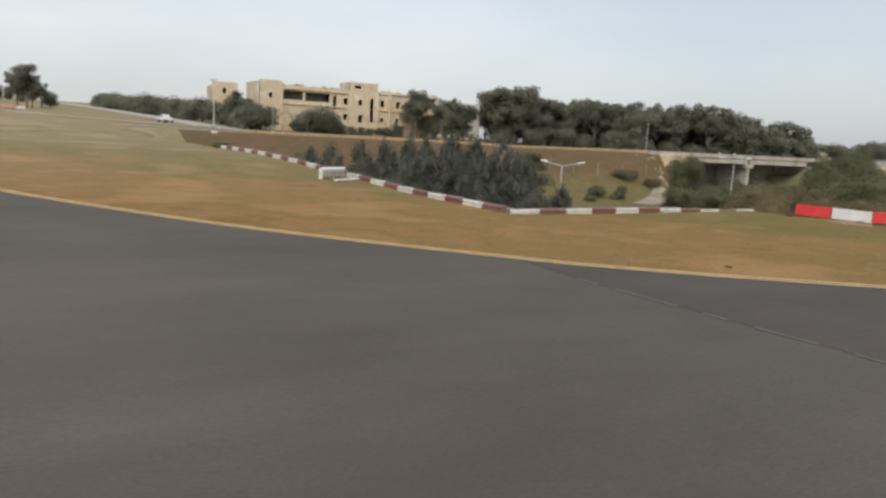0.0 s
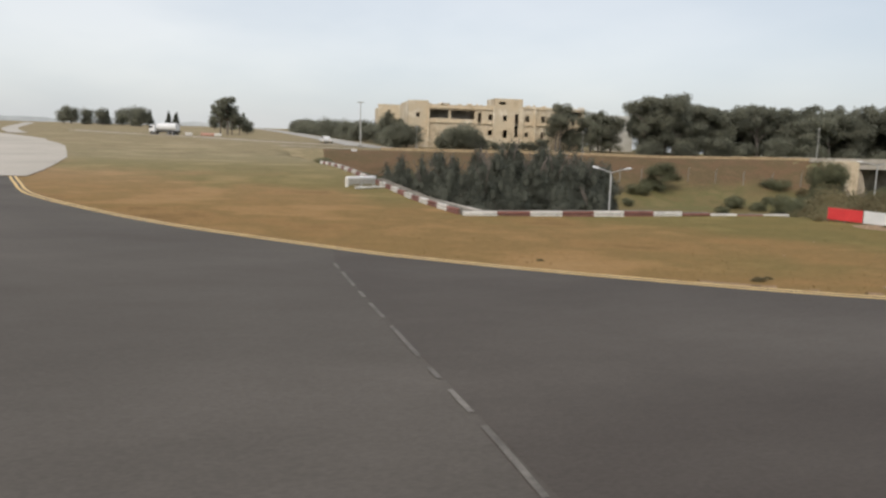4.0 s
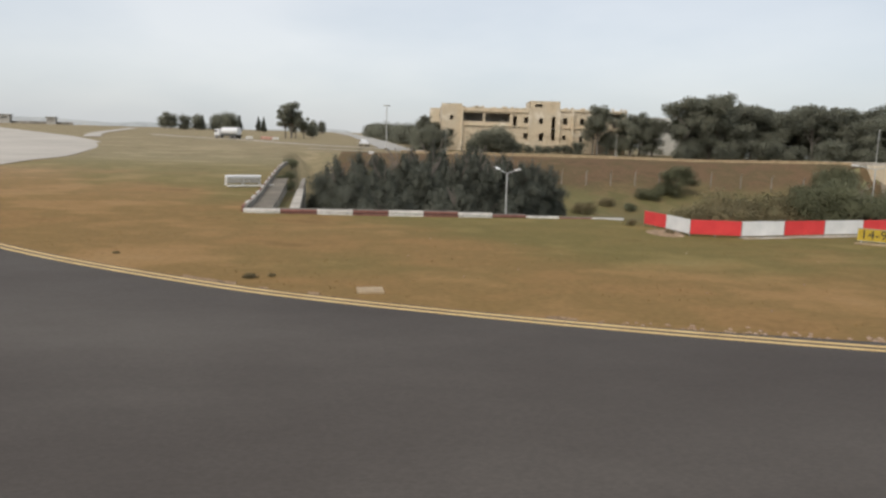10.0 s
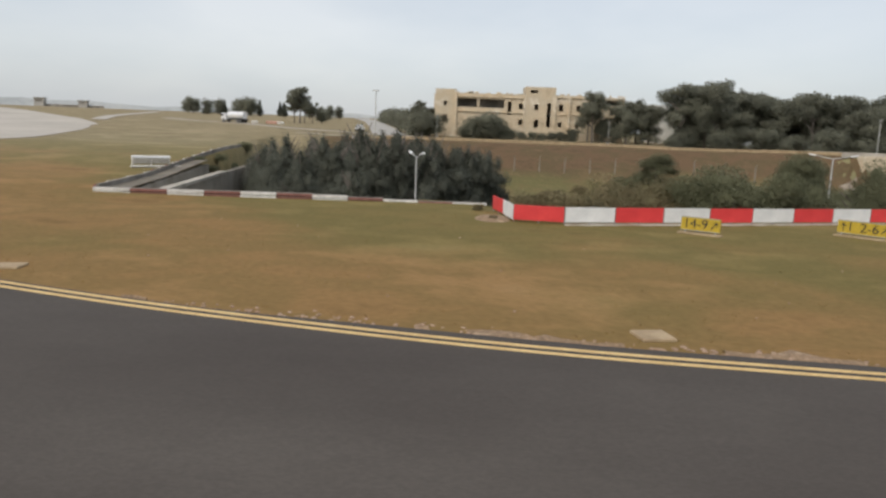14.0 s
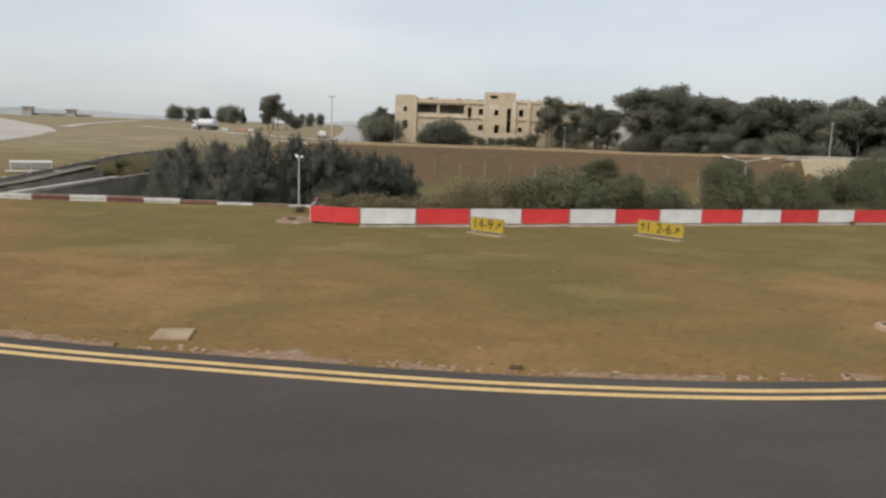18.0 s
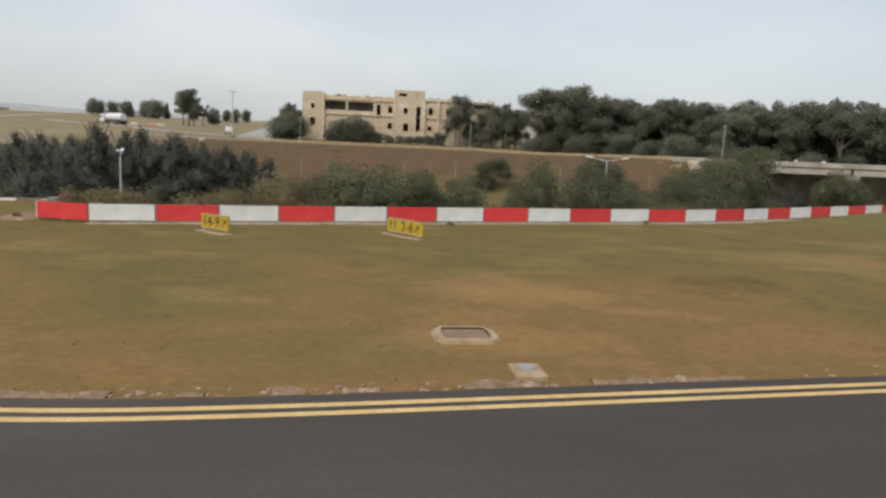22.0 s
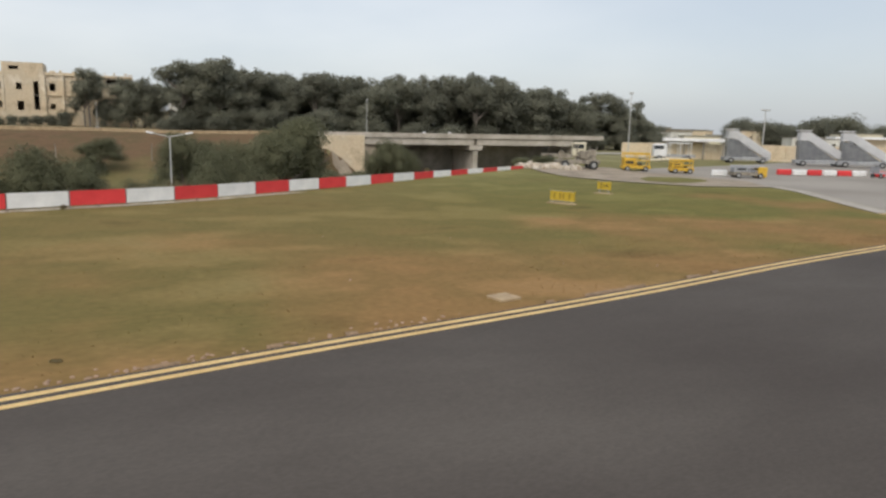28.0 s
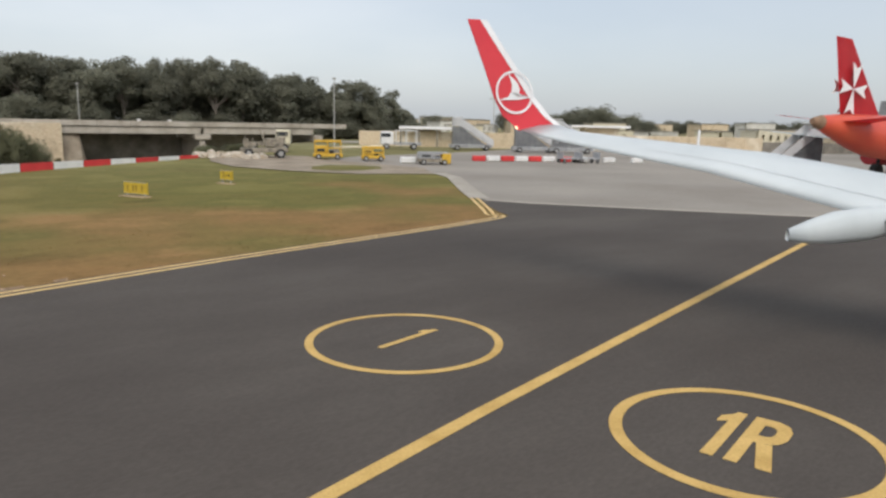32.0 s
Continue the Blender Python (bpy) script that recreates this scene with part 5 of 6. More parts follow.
for k in range(8):
    k2 = (k + 1) % 8
    bm.faces.new((low[k], low[k2], mid_[k2], mid_[k]))
    bm.faces.new((mid_[k], mid_[k2], top_[k2], top_[k]))
part("frame", bm, M_SLAB, pit, "sloping pale concrete rim")
bm = bmesh.new()
box(bm, 0, 0, 0.03, 0.97, 0.80, 0.05, bevel=0.01)
part("lid", bm, M_RUST, pit, "rusty brown steel lid")
tagged(pit, "raised concrete inspection pit with a rusty lid", "inspection pit")

lite = empty("edge_light", pose(9.78, 11.42, 0, 0, 0, 6))
bm = bmesh.new()
box(bm, 0, 0, 0.03, 0.56, 0.72, 0.12, bevel=0.02)
part("slab", bm, M_SLAB, lite)
bm = bmesh.new()
tube(bm, (0, 0.1, 0.09), (0, 0.1, 0.12), 0.16, 0.15, 20)
part("ring", bm, M_GREY, lite)
bm = bmesh.new()
tube(bm, (0, 0.1, 0.115), (0, 0.1, 0.128), 0.10, 0.09, 16)
part("lens", bm, M_PANELGREY, lite)
tagged(lite, "flush taxiway light on a concrete slab", "taxiway light")

# white marker box by the parapet
mk = empty("marker_board", pose(-35.45, 52.7, land(-35.45, 52.7) - 0.22, 0, 0, 37))
for u in (-0.7, 0.7):
    bm = bmesh.new()
    box(bm, u, 0, 0.56, 1.32, 0.3, 0.42, bevel=0.03)
    part("panel", bm, M_PANELGREY, mk)
bm = bmesh.new()
tube(bm, (-1.45, 0, 0.88), (1.45, 0, 0.88), 0.12, 0.12, 10)
part("top_rail", bm, M_LINEWHITE, mk)
for u in (-1.38, 0, 1.38):
    bm = bmesh.new()
    box(bm, u, 0.05, 0.35, 0.09, 0.3, 0.95)
    part("leg", bm, M_OLDWHITE, mk)
bm = bmesh.new()
box(bm, 0, -1.5, 0.24, 3.7, 0.3, 0.14, bevel=0.02)
part("plinth", bm, M_OLDWHITE, mk)
tagged(mk, "low white marker board on legs with grey panels", "marker board")


# stones and soil along the asphalt edge
srng = random.Random(4)
bm = bmesh.new()
for i in range(1100):
    k = srng.randrange(len(EDGE) - 1)
    px, py = EDGE[k]
    if not -18 < px < 30:
        continue
    a = srng.uniform(0, 1)
    x = px + (EDGE[k + 1][0] - px) * a
    y = py + (EDGE[k + 1][1] - py) * a + verge(px) + 0.07 + abs(srng.gauss(0, 0.2))
    r = srng.uniform(0.015, 0.055)
    bmesh.ops.create_icosphere(bm, subdivisions=1, radius=r, matrix=pose(x, y, r * 0.15, 0, 0, srng.uniform(0, 180)) @ Matrix.Diagonal((srng.uniform(1, 1.8), 1, 0.6, 1)))
for i in range(34):
    x = srng.uniform(-24, 46)
    y = lerp_line(EDGE, x) + srng.uniform(1.5, 14)
    r = srng.uniform(0.015, 0.035)
    bmesh.ops.create_icosphere(bm, subdivisions=1, radius=r, matrix=pose(x, y, land(x, y) + r * 0.4))
tagged(part("stones", bm, M_SOIL), "loose pale stones along the asphalt edge", "stones", kind="stuff")
sv, sf = [], []
along = [p for p in EDGE if p[0] > -30]
fine_pts = []
for (p, q) in zip(along, along[1:]):
    n = max(1, int(abs(q[0] - p[0]) / 0.25))
    fine_pts += [(p[0] + (q[0] - p[0]) * j / n, p[1] + (q[1] - p[1]) * j / n) for j in range(n)]
prev_i = None
for x, y in fine_pts:
    near = smooth01((x + 14) / 6) * smooth01((16 - x) / 8)
    w = 0.08 + 0.14 * near + (0.26 + 0.2 * near) * noise.noise((x * 0.35, 3.0, 0.0)) + (0.26 + 0.22 * near) * noise.noise((x * 1.5, 7.0, 0.0)) + 0.26 * noise.noise((x * 6.0, 9.0, 0.0))
    if w < 0.11:
        prev_i = None
        continue
    y0 = y + verge(x) + 0.05 + 0.05 * noise.noise((x * 3.0, 1.0, 0.0))
    sv += [(x, y0, 0.010), (x, y0 + w * 0.5, 0.05 + 0.03 * noise.noise((x * 2.0, 5.0, 0.0))), (x, y0 + w, 0.006)]
    k = len(sv) - 3
    if prev_i is not None:
        sf += [(prev_i, k, k + 1, prev_i + 1), (prev_i + 1, k + 1, k + 2, prev_i + 2)]
    prev_i = k
tagged(raw("soil_ridge", sv, sf, M_RUBBLE, smooth=True), "ragged low ridge of pinkish soil along the asphalt", "soil", kind="stuff")
sv, sf = [], []
KB = BAR[3:]
for i in range(len(KB) - 1):
    (x0, y0), (x1, y1) = KB[i], KB[i + 1]
    for j in range(4):
        a0, a1 = j / 4, (j + 1) / 4
        w0 = 0.35 + 0.25 * srng.random()
        b0 = len(sv)
        sv += [(x0 + (x1 - x0) * a0, y0 + (y1 - y0) * a0 - w0, 0.012), (x0 + (x1 - x0) * a1 + 0.05, y0 + (y1 - y0) * a1 - 0.35 - 0.25 * srng.random(), 0.012), (x0 + (x1 - x0) * a1 + 0.05, y0 + (y1 - y0) * a1 + 0.4, 0.012), (x0 + (x1 - x0) * a0, y0 + (y1 - y0) * a0 + 0.4, 0.012)]
        sf.append((b0, b0 + 1, b0 + 2, b0 + 3))
tagged(raw("soil_strip", sv, sf, M_PALE), "pale soil strip under the barrier boards", "soil", kind="structure")

# grass blades
def edge_y(x):
    return lerp_line(EDGE, x)


nb = 10000
grng = np.random.default_rng(8)
bx_ = grng.uniform(-56, 56, nb)
by_ = np.array([edge_y(x) for x in bx_]) + 0.75 + 26 * grng.uniform(0, 1, nb) ** 1.6
ok = by_ < np.array([lerp_line(CUT_FRONT, x) for x in bx_]) - 0.6
bx_, by_ = bx_[ok], by_[ok]
clump = np.array([noise.noise((x * 0.25, y * 0.4, 0.0)) for x, y in zip(bx_, by_)])
hgt = (0.02 + 0.035 * np.clip(clump + 0.3, 0, 1)) * grng.uniform(0.6, 1.5, len(bx_))
bz_ = np.array([land(x, y) for x, y in zip(bx_, by_)])
ang = grng.uniform(0, 6.283, len(bx_))
wid = grng.uniform(0.006, 0.018, len(bx_))
dx, dy = np.cos(ang) * wid, np.sin(ang) * wid
lean_x, lean_y = grng.normal(0, 0.06, len(bx_)), grng.normal(0, 0.06, len(bx_))
quads = np.stack([np.stack([bx_ - dx, by_ - dy, bz_ - 0.01], 1), np.stack([bx_ + dx, by_ + dy, bz_ - 0.01], 1), np.stack([bx_ + dx * 0.4 + lean_x, by_ + dy * 0.4 + lean_y, bz_ + hgt], 1), np.stack([bx_ - dx * 0.4 + lean_x, by_ - dy * 0.4 + lean_y, bz_ + hgt * 0.85], 1)], 1).reshape(-1, 3)
tagged(new("grass", cloud_mesh("grass", quads, M_GRASS)), "short dry grass tufts over the airfield", "grass", kind="stuff")
for x, y, h in ((-26.5, 16.9, 0.2), (-25.9, 17.2, 0.14), (-0.4, 9.95, 0.12), (22.7, 14.2, 0.1), (-32.0, 20.9, 0.12)):
    plant("dry", x, y, h, wide=1.3, group="weeds by the asphalt")

# low spill of earth round the end of the barrier
hv_, hf_ = [], []
for j in range(13):
    for i in range(13):
        u, w = i / 6 - 1, j / 6 - 1
        k = max(0.0, 1 - u * u - w * w)
        x, y = -9.3 + 0.9 * u, 30.9 + 1.5 * w
        hv_.append((x, y, -0.03 + 0.18 * k ** 0.7 * (1 + 0.5 * noise.noise((x * 2, y * 2, 2.0)))))
        if i and j:
            n_ = j * 13 + i
            hf_.append((n_ - 14, n_ - 13, n_, n_ - 1))
tagged(raw("earth_mound", hv_, hf_, M_RUBBLE, smooth=True), "low spill of brown earth by the barrier end", "earth mound")

# dirt by the end of the barrier
sheet("dirt_patch", [(59.4, 58), (59.2, 53), (61.6, 49), (66, 44.6), (71.6, 42.4), (75, 48), (71, 59), (72, 64), (66, 66), (61, 63)], 0.0, M_DIRT, "bare pale dirt at the edge of the apron", "dirt")
drape(bpy.data.objects["dirt_patch"], 0.06, range(62, 76, 2), range(46, 66, 2))
island = sheet("grass_island", [(64.2, 48.9), (65.4, 51.2), (67.6, 52.6), (70.2, 52.1), (71.6, 50.2), (70.6, 48.2), (68.0, 47.2), (65.6, 47.4)], 0.0, M_GRASS, "patch of green grass in the bare dirt", "grass")
drape(island, 0.075, range(62, 76, 2), range(46, 54, 2))
bm = bmesh.new()
for i in range(70):
    x, y = srng.gauss(63.5, 1.6), srng.gauss(62.5, 0.9)
    r = srng.uniform(0.15, 0.62)
    bmesh.ops.create_icosphere(bm, subdivisions=1, radius=r, matrix=pose(x, y, land(x, y) + r * 0.25, srng.uniform(0, 90), 0, srng.uniform(0, 180)) @ Matrix.Diagonal((1.3, 1, 0.7, 1)))
tagged(part("rubble_heap", bm, M_PALE), "heap of pale stones and earth", "rubble", kind="stuff")


# wing of the airliner that carries the camera, as it comes to rest
WE, WF, WL = Vector((36.686, -1.141, 0)), Vector((0.961, -0.276, 0)), Vector((0.276, 0.961, 0))


def aboard(d, f, z):
    """A place d metres out along the wing and f ahead, at height z."""
    return WE + WL * d + WF * f + Vector((0, 0, z))


airliner = empty("airliner_wing", pose(-0.245, -0.876, -0.509, -0.34, -1.0, 0.42))
ST = [(5.6, 12.45, 15.3, 1.55, 1.95), (7.8, 11.7, 14.1, 2.03, 2.40), (10.8, 10.53, 12.65, 2.71, 2.92), (13.6, 9.72, 11.35, 3.09, 3.19), (15.2, 9.3, 10.65, 3.33, 3.35), (15.75, 9.05, 10.45, 3.49, 3.49)]
PROF = [(0.0, 0.0), (0.18, 0.035), (0.4, 0.075), (0.65, 0.095), (0.85, 0.075), (0.96, 0.04), (1.0, 0.0), (0.96, -0.025), (0.8, -0.04), (0.5, -0.04), (0.2, -0.015)]
wv, wf = [], []
for d, te, le, zt, zl in ST:
    c = le - te
    for u, w in PROF:
        wv.append(aboard(d, te + c * u, zt + (zl - zt) * u + w * c * 1.1))
n = len(PROF)
for i in range(len(ST) - 1):
    for j in range(n):
        wf.append((i * n + j, i * n + (j + 1) % n, (i + 1) * n + (j + 1) % n, (i + 1) * n + j))
wf += [tuple(range(n)), tuple(range((len(ST) - 1) * n, len(ST) * n))]
w_ob = raw("wing_panel", wv, wf, M_WING, airliner, smooth=True)
bm = bmesh.new()
bm.from_mesh(w_ob.data)
bmesh.ops.recalc_face_normals(bm, faces=bm.faces)
bm.to_mesh(w_ob.data)
bm.free()
WS = [(15.75, 9.02, 10.45, 3.48), (15.9, 8.62, 10.0, 3.85), (16.0, 8.42, 9.62, 4.3), (16.1, 8.2, 9.15, 5.0), (16.2, 7.98, 8.7, 5.65), (16.3, 7.8, 8.34, 6.2)]
wv, wf = [], []
m = len(WS)
for side in (-0.05, 0.05):
    for d, te, le, z in WS:
        wv += [aboard(d + side * 0.25, te, z), aboard(d + side, te + (le - te) * 0.55, z), aboard(d + side * 0.5, le - 0.19, z)]
for s in (0, 1):
    for i in range(m - 1):
        for j in (0, 1):
            q = (s * 3 * m + 3 * i + j, s * 3 * m + 3 * i + j + 1, s * 3 * m + 3 * i + j + 4, s * 3 * m + 3 * i + j + 3)
            wf.append(q if s else q[::-1])
raw("winglet", wv, wf, M_WINGRED, airliner, smooth=True)["label"] = "red painted winglet"
wv, wf = [], []
for i, (d, te, le, z) in enumerate(WS):
    wv += [aboard(d - 0.045, le - 0.21, z), aboard(d, le, z + 0.01), aboard(d + 0.045, le - 0.21, z)]
    if i:
        k = 3 * i
        wf += [(k - 3, k - 2, k + 1, k), (k - 2, k - 1, k + 2, k + 1)]
raw("leading_edge", wv, wf, M_LINEWHITE, airliner)["label"] = "bare metal leading edge"


def on_winglet(u, w):
    """A place on the inner face of the winglet: u ahead, w up, in metres from the emblem's middle."""
    z = 4.43 + w * 1.18
    d = lerp_line([(q[3], q[0]) for q in WS], z) - 0.065
    return aboard(d, 8.99 + u * 1.18, z)


wv, wf = [], []
for i in range(40):
    a = 6.2832 * i / 40
    for r in (0.46, 0.41):
        wv.append(on_winglet(math.cos(a) * r, math.sin(a) * r))
    k = (i + 1) % 40
    wf.append((2 * i, 2 * i + 1, 2 * k + 1, 2 * k))
raw("emblem_ring", wv, wf, M_LINEWHITE, airliner)
bird = [(-0.40, -0.17), (-0.17, -0.10), (-0.08, 0.02), (-0.06, 0.16), (-0.10, 0.30), (-0.16, 0.40), (-0.02, 0.30), (0.08, 0.20), (0.13, 0.07), (0.09, -0.06), (0.05, -0.11), (0.40, -0.10), (0.10, -0.155)]
raw("emblem_shape", [on_winglet(u, w) + WL * -0.004 for u, w in bird], [(0, 1, 11, 12), (1, 2, 9, 10, 11), (2, 3, 8, 9), (3, 4, 7, 8), (4, 5, 6, 7)], M_LINEWHITE, airliner)
bm = bmesh.new()
tube(bm, aboard(15.7, 8.95, 3.52), aboard(15.72, 8.90, 3.58), 0.03, 0.025, 8)
part("navigation_light", bm, M_LAMPGLOW, airliner, "lit navigation lamp")
pv, pf = [], []
POD = [(9.62, 0.04, 0.10, 1.90), (10.1, 0.13, 0.20, 1.92), (10.7, 0.17, 0.28, 1.96), (11.5, 0.19, 0.30, 1.98), (12.6, 0.17, 0.24, 2.04), (13.4, 0.04, 0.06, 2.16)]
for f0, rw, rh, z in POD:
    for i in range(10):
        a = 6.2832 * i / 10
        pv.append(aboard(8.0 + rw * math.cos(a), f0, z + rh * math.sin(a)))
for i in range(len(POD) - 1):
    for j in range(10):
        pf.append((i * 10 + j, i * 10 + (j + 1) % 10, i * 10 + 10 + (j + 1) % 10, i * 10 + 10 + j))
pf += [tuple(range(10)), tuple(range(50, 60))]
raw("flap_fairing", pv, pf, M_WING, airliner, smooth=True)
for f_of, d0, d1 in ((0.27, 6.0, 12.6), (0.72, 6.0, 15.0)):
    sv, sf = [], []
    for i in range(13):
        d = d0 + (d1 - d0) * i / 12
        te, le = lerp_line([(q[0], q[1]) for q in ST], d), lerp_line([(q[0], q[2]) for q in ST], d)
        zt, zl = lerp_line([(q[0], q[3]) for q in ST], d), lerp_line([(q[0], q[4]) for q in ST], d)
        c = le - te
        for e in (-0.008, 0.008):
            sv.append(aboard(d, te + c * f_of + e, zt + (zl - zt) * f_of + (lerp_line(PROF[:7], f_of)) * c * 1.1 + 0.012))
        if i:
            k = 2 * i
            sf.append((k - 2, k - 1, k + 1, k))
    raw("panel_seam", sv, sf, M_GREY, airliner)
tagged(airliner, "white airliner wing with a raked red winglet", "wing")


# vehicles
def wheel(parent, x, y, r, w=0.22):
    bm = bmesh.new()
    tube(bm, (x, y - w / 2, r), (x, y + w / 2, r), r, r, 16)
    ob = part("wheel", bm, M_RUBBER, parent)
    bm = bmesh.new()
    tube(bm, (x, y - w / 2 - 0.01, r), (x, y + w / 2 + 0.01, r), r * 0.55, r * 0.55, 12)
    part("rim", bm, M_STEEL, ob)


def tanker(x, y, rz):
    o = empty("tanker_truck", pose(x, y, land(x, y), 0, 0, rz))
    bm = bmesh.new()
    tube(bm, (-4.4, 0, 2.05), (1.4, 0, 2.05), 1.05, 1.05, 18)
    part("tank", bm, M_CARWHITE, o)
    bm = bmesh.new()
    box(bm, 2.7, 0, 1.55, 1.8, 2.3, 2.0, bevel=0.15)
    part("cab", bm, M_CARWHITE, o)
    bm = bmesh.new()
    box(bm, 3.0, 0, 2.0, 1.25, 2.34, 0.6, bevel=0.05)
    part("cab_window", bm, M_GLASS, o)
    bm = bmesh.new()
    box(bm, -0.8, 0, 0.85, 8.2, 1.6, 0.35)
    part("chassis", bm, M_BLACK, o)
    for wx in (-3.6, -2.4, 2.7):
        for wy in (-1.0, 1.0):
            wheel(o, wx, wy, 0.5, 0.35)
    return tagged(o, "white fuel tanker truck parked on the field track", "truck")


def pickup(x, y, rz, mat, label):
    o = empty("pickup_truck", pose(x, y, land(x, y) + 0.08, 0, 0, rz))
    bm = bmesh.new()
    box(bm, 0, 0, 0.72, 4.8, 1.75, 0.55, bevel=0.1)
    part("body", bm, mat, o)
    bm = bmesh.new()
    box(bm, 0.35, 0, 1.25, 1.7, 1.6, 0.65, bevel=0.18)
    part("cab", bm, mat, o)
    bm = bmesh.new()
    box(bm, 0.35, 0, 1.28, 1.5, 1.63, 0.36, bevel=0.08)
    part("window", bm, M_GLASS, o)
    for wx in (-1.5, 1.5):
        for wy in (-0.78, 0.78):
            wheel(o, wx, wy, 0.36)
    return tagged(o, label, "pickup")


tanker(-76.5, 201.5, 155)
pickup(-34.3, 162.4, 105, M_CARWHITE, "small white pickup on the grey road")
pickup(110.4, 37.5, 20, M_CARWHITE, "white pickup parked beyond the apron")
for x, y, c in ((-65.8, 200.8, M_PINK), (-62.0, 198.2, M_OLDWHITE), (-63.8, 199.5, M_PINK), (-69.6, 199.2, M_OLDWHITE)):
    bm = bmesh.new()
    box(bm, x, y, land(x, y) + 0.4, 1.9, 0.45, 0.8, bevel=0.12)
    tagged(part("plastic_barrier", bm, c), ("faded pink" if c is M_PINK else "white") + " plastic barrier block on the field", "barrier", group="plastic barriers")
bm = bmesh.new()
box(bm, -30.4, 128.5, land(-30.4, 128.5) + 0.22, 1.0, 0.5, 0.5, bevel=0.06)
tagged(part("marker_block", bm, M_OLDWHITE), "white marker block in the grass", "marker")


def buggy(x, y, rz, l, h, mat, label, cat="airport cart"):
    """A ground-service machine: chassis, engine box, panel, open frame of posts and rails, seat, wheels."""
    o = empty("service_cart", pose(x, y, land(x, y), 0, 0, rz))
    bm = bmesh.new()
    box(bm, 0, 0, 0.42, l, 1.4, 0.32, bevel=0.04)
    part("chassis", bm, mat if mat is M_MACHINE else M_CAMO, o)
    bm = bmesh.new()
    box(bm, -l * 0.24, 0, 0.58 + h * 0.22, l * 0.42, 1.25, h * 0.42, bevel=0.07)
    part("engine_box", bm, mat, o)
    bm = bmesh.new()
    box(bm, -l * 0.24, -0.64, 0.58 + h * 0.22, l * 0.26, 0.03, h * 0.22)
    part("grille", bm, M_BLACK, o)
    bm = bmesh.new()
    box(bm, l * 0.12, 0, 0.72, 0.5, 1.0, 0.28, bevel=0.06)
    part("seat", bm, M_BLACK, o)
    for sx in (-0.44 * l, 0.0, 0.44 * l):
        for sy in (-0.64, 0.64):
            bm = bmesh.new()
            box(bm, sx, sy, (0.5 + h) / 2, 0.09, 0.09, h - 0.4)
            part("post", bm, mat, o)
    for zz in (0.62 * h, h):
        for sy in (-0.64, 0.64):
            bm = bmesh.new()
            box(bm, 0, sy, zz, l * 0.9, 0.07, 0.12 if zz < h else 0.2)
            part("rail", bm, mat, o)
    bm = bmesh.new()
    box(bm, 0.2 * l, 0, h + 0.04, l * 0.5, 1.36, 0.08, bevel=0.02)
    part("roof", bm, mat, o)
    for wx in (-l * 0.32, l * 0.32):
        for wy in (-0.66, 0.66):
            wheel(o, wx, wy, 0.27)
    return tagged(o, label, cat, group="ground service machines")


loader = buggy(72.2, 60.2, -28, 2.9, 1.8, M_MACHINE, "yellow ground loader with a long pale boom")
bm = bmesh.new()
tube(bm, (0.6, 0, 1.15), (5.4, 0.2, 1.35), 0.14, 0.10, 8)
part("boom", bm, M_CREAM, loader)
buggy(75.6, 57.2, -28, 2.3, 1.35, M_MACHINE, "yellow baggage tug near the apron")
buggy(79.0, 51.8, -28, 3.2, 1.15, M_GREY, "grey and yellow tow cart on the apron edge")
bm = bmesh.new()
box(bm, 80.0, 51.1, 0.75, 0.9, 1.2, 1.0, rz=-28, bevel=0.08)
tagged(part("hood", bm, M_MACHINE, None), "yellow bonnet of a parked tug", "tug")

rig = empty("drilling_rig", pose(66.3, 62.2, land(66.3, 62.2), 0, 0, -20))
bm = bmesh.new()
box(bm, 0, 0, 0.75, 4.4, 1.7, 0.4, bevel=0.05)
part("chassis", bm, M_CAMO, rig)
rr = random.Random(3)
for i in range(9):
    bm = bmesh.new()
    box(bm, rr.uniform(-1.9, 1.9), rr.uniform(-0.5, 0.5), rr.uniform(1.0, 1.7), rr.uniform(0.3, 1.0), rr.uniform(0.4, 1.1), rr.uniform(0.3, 0.9), rz=rr.uniform(-20, 20), bevel=0.04)
    part("machine_box", bm, M_CAMO, rig)
for i in range(8):
    bm = bmesh.new()
    x = rr.uniform(-2, 2)
    tube(bm, (x, rr.uniform(-0.7, 0.7), 0.9), (x + rr.uniform(-0.8, 0.8), rr.uniform(-0.7, 0.7), rr.uniform(1.9, 2.9)), 0.07, 0.05, 6)
    part("pipe", bm, M_CAMO, rig)
for wx in (-1.5, 1.5):
    for wy in (-0.85, 0.85):
        wheel(rig, wx, wy, 0.45, 0.3)
tagged(rig, "dusty drab machine with pipes on wheels", "machine")

cab = empty("cream_truck", pose(73.4, 72.2, land(73.4, 72.2), 0, 0, -30) @ Matrix.Diagonal((0.85, 0.85, 0.95, 1)))
bm = bmesh.new()
box(bm, 0, 0, 1.75, 1.9, 2.1, 1.7, bevel=0.12)
part("cab", bm, M_CREAM, cab)
bm = bmesh.new()
box(bm, -0.1, 0, 2.1, 1.5, 2.14, 0.55, bevel=0.04)
part("cab_window", bm, M_GLASS, cab)
bm = bmesh.new()
box(bm, -2.2, 0, 0.9, 6.0, 1.9, 0.4)
part("chassis", bm, M_CAMO, cab)
for wx in (-4, 0.1):
    for wy in (-0.9, 0.9):
        wheel(cab, wx, wy, 0.5, 0.3)
tagged(cab, "cream-coloured truck cab behind the machinery", "truck")

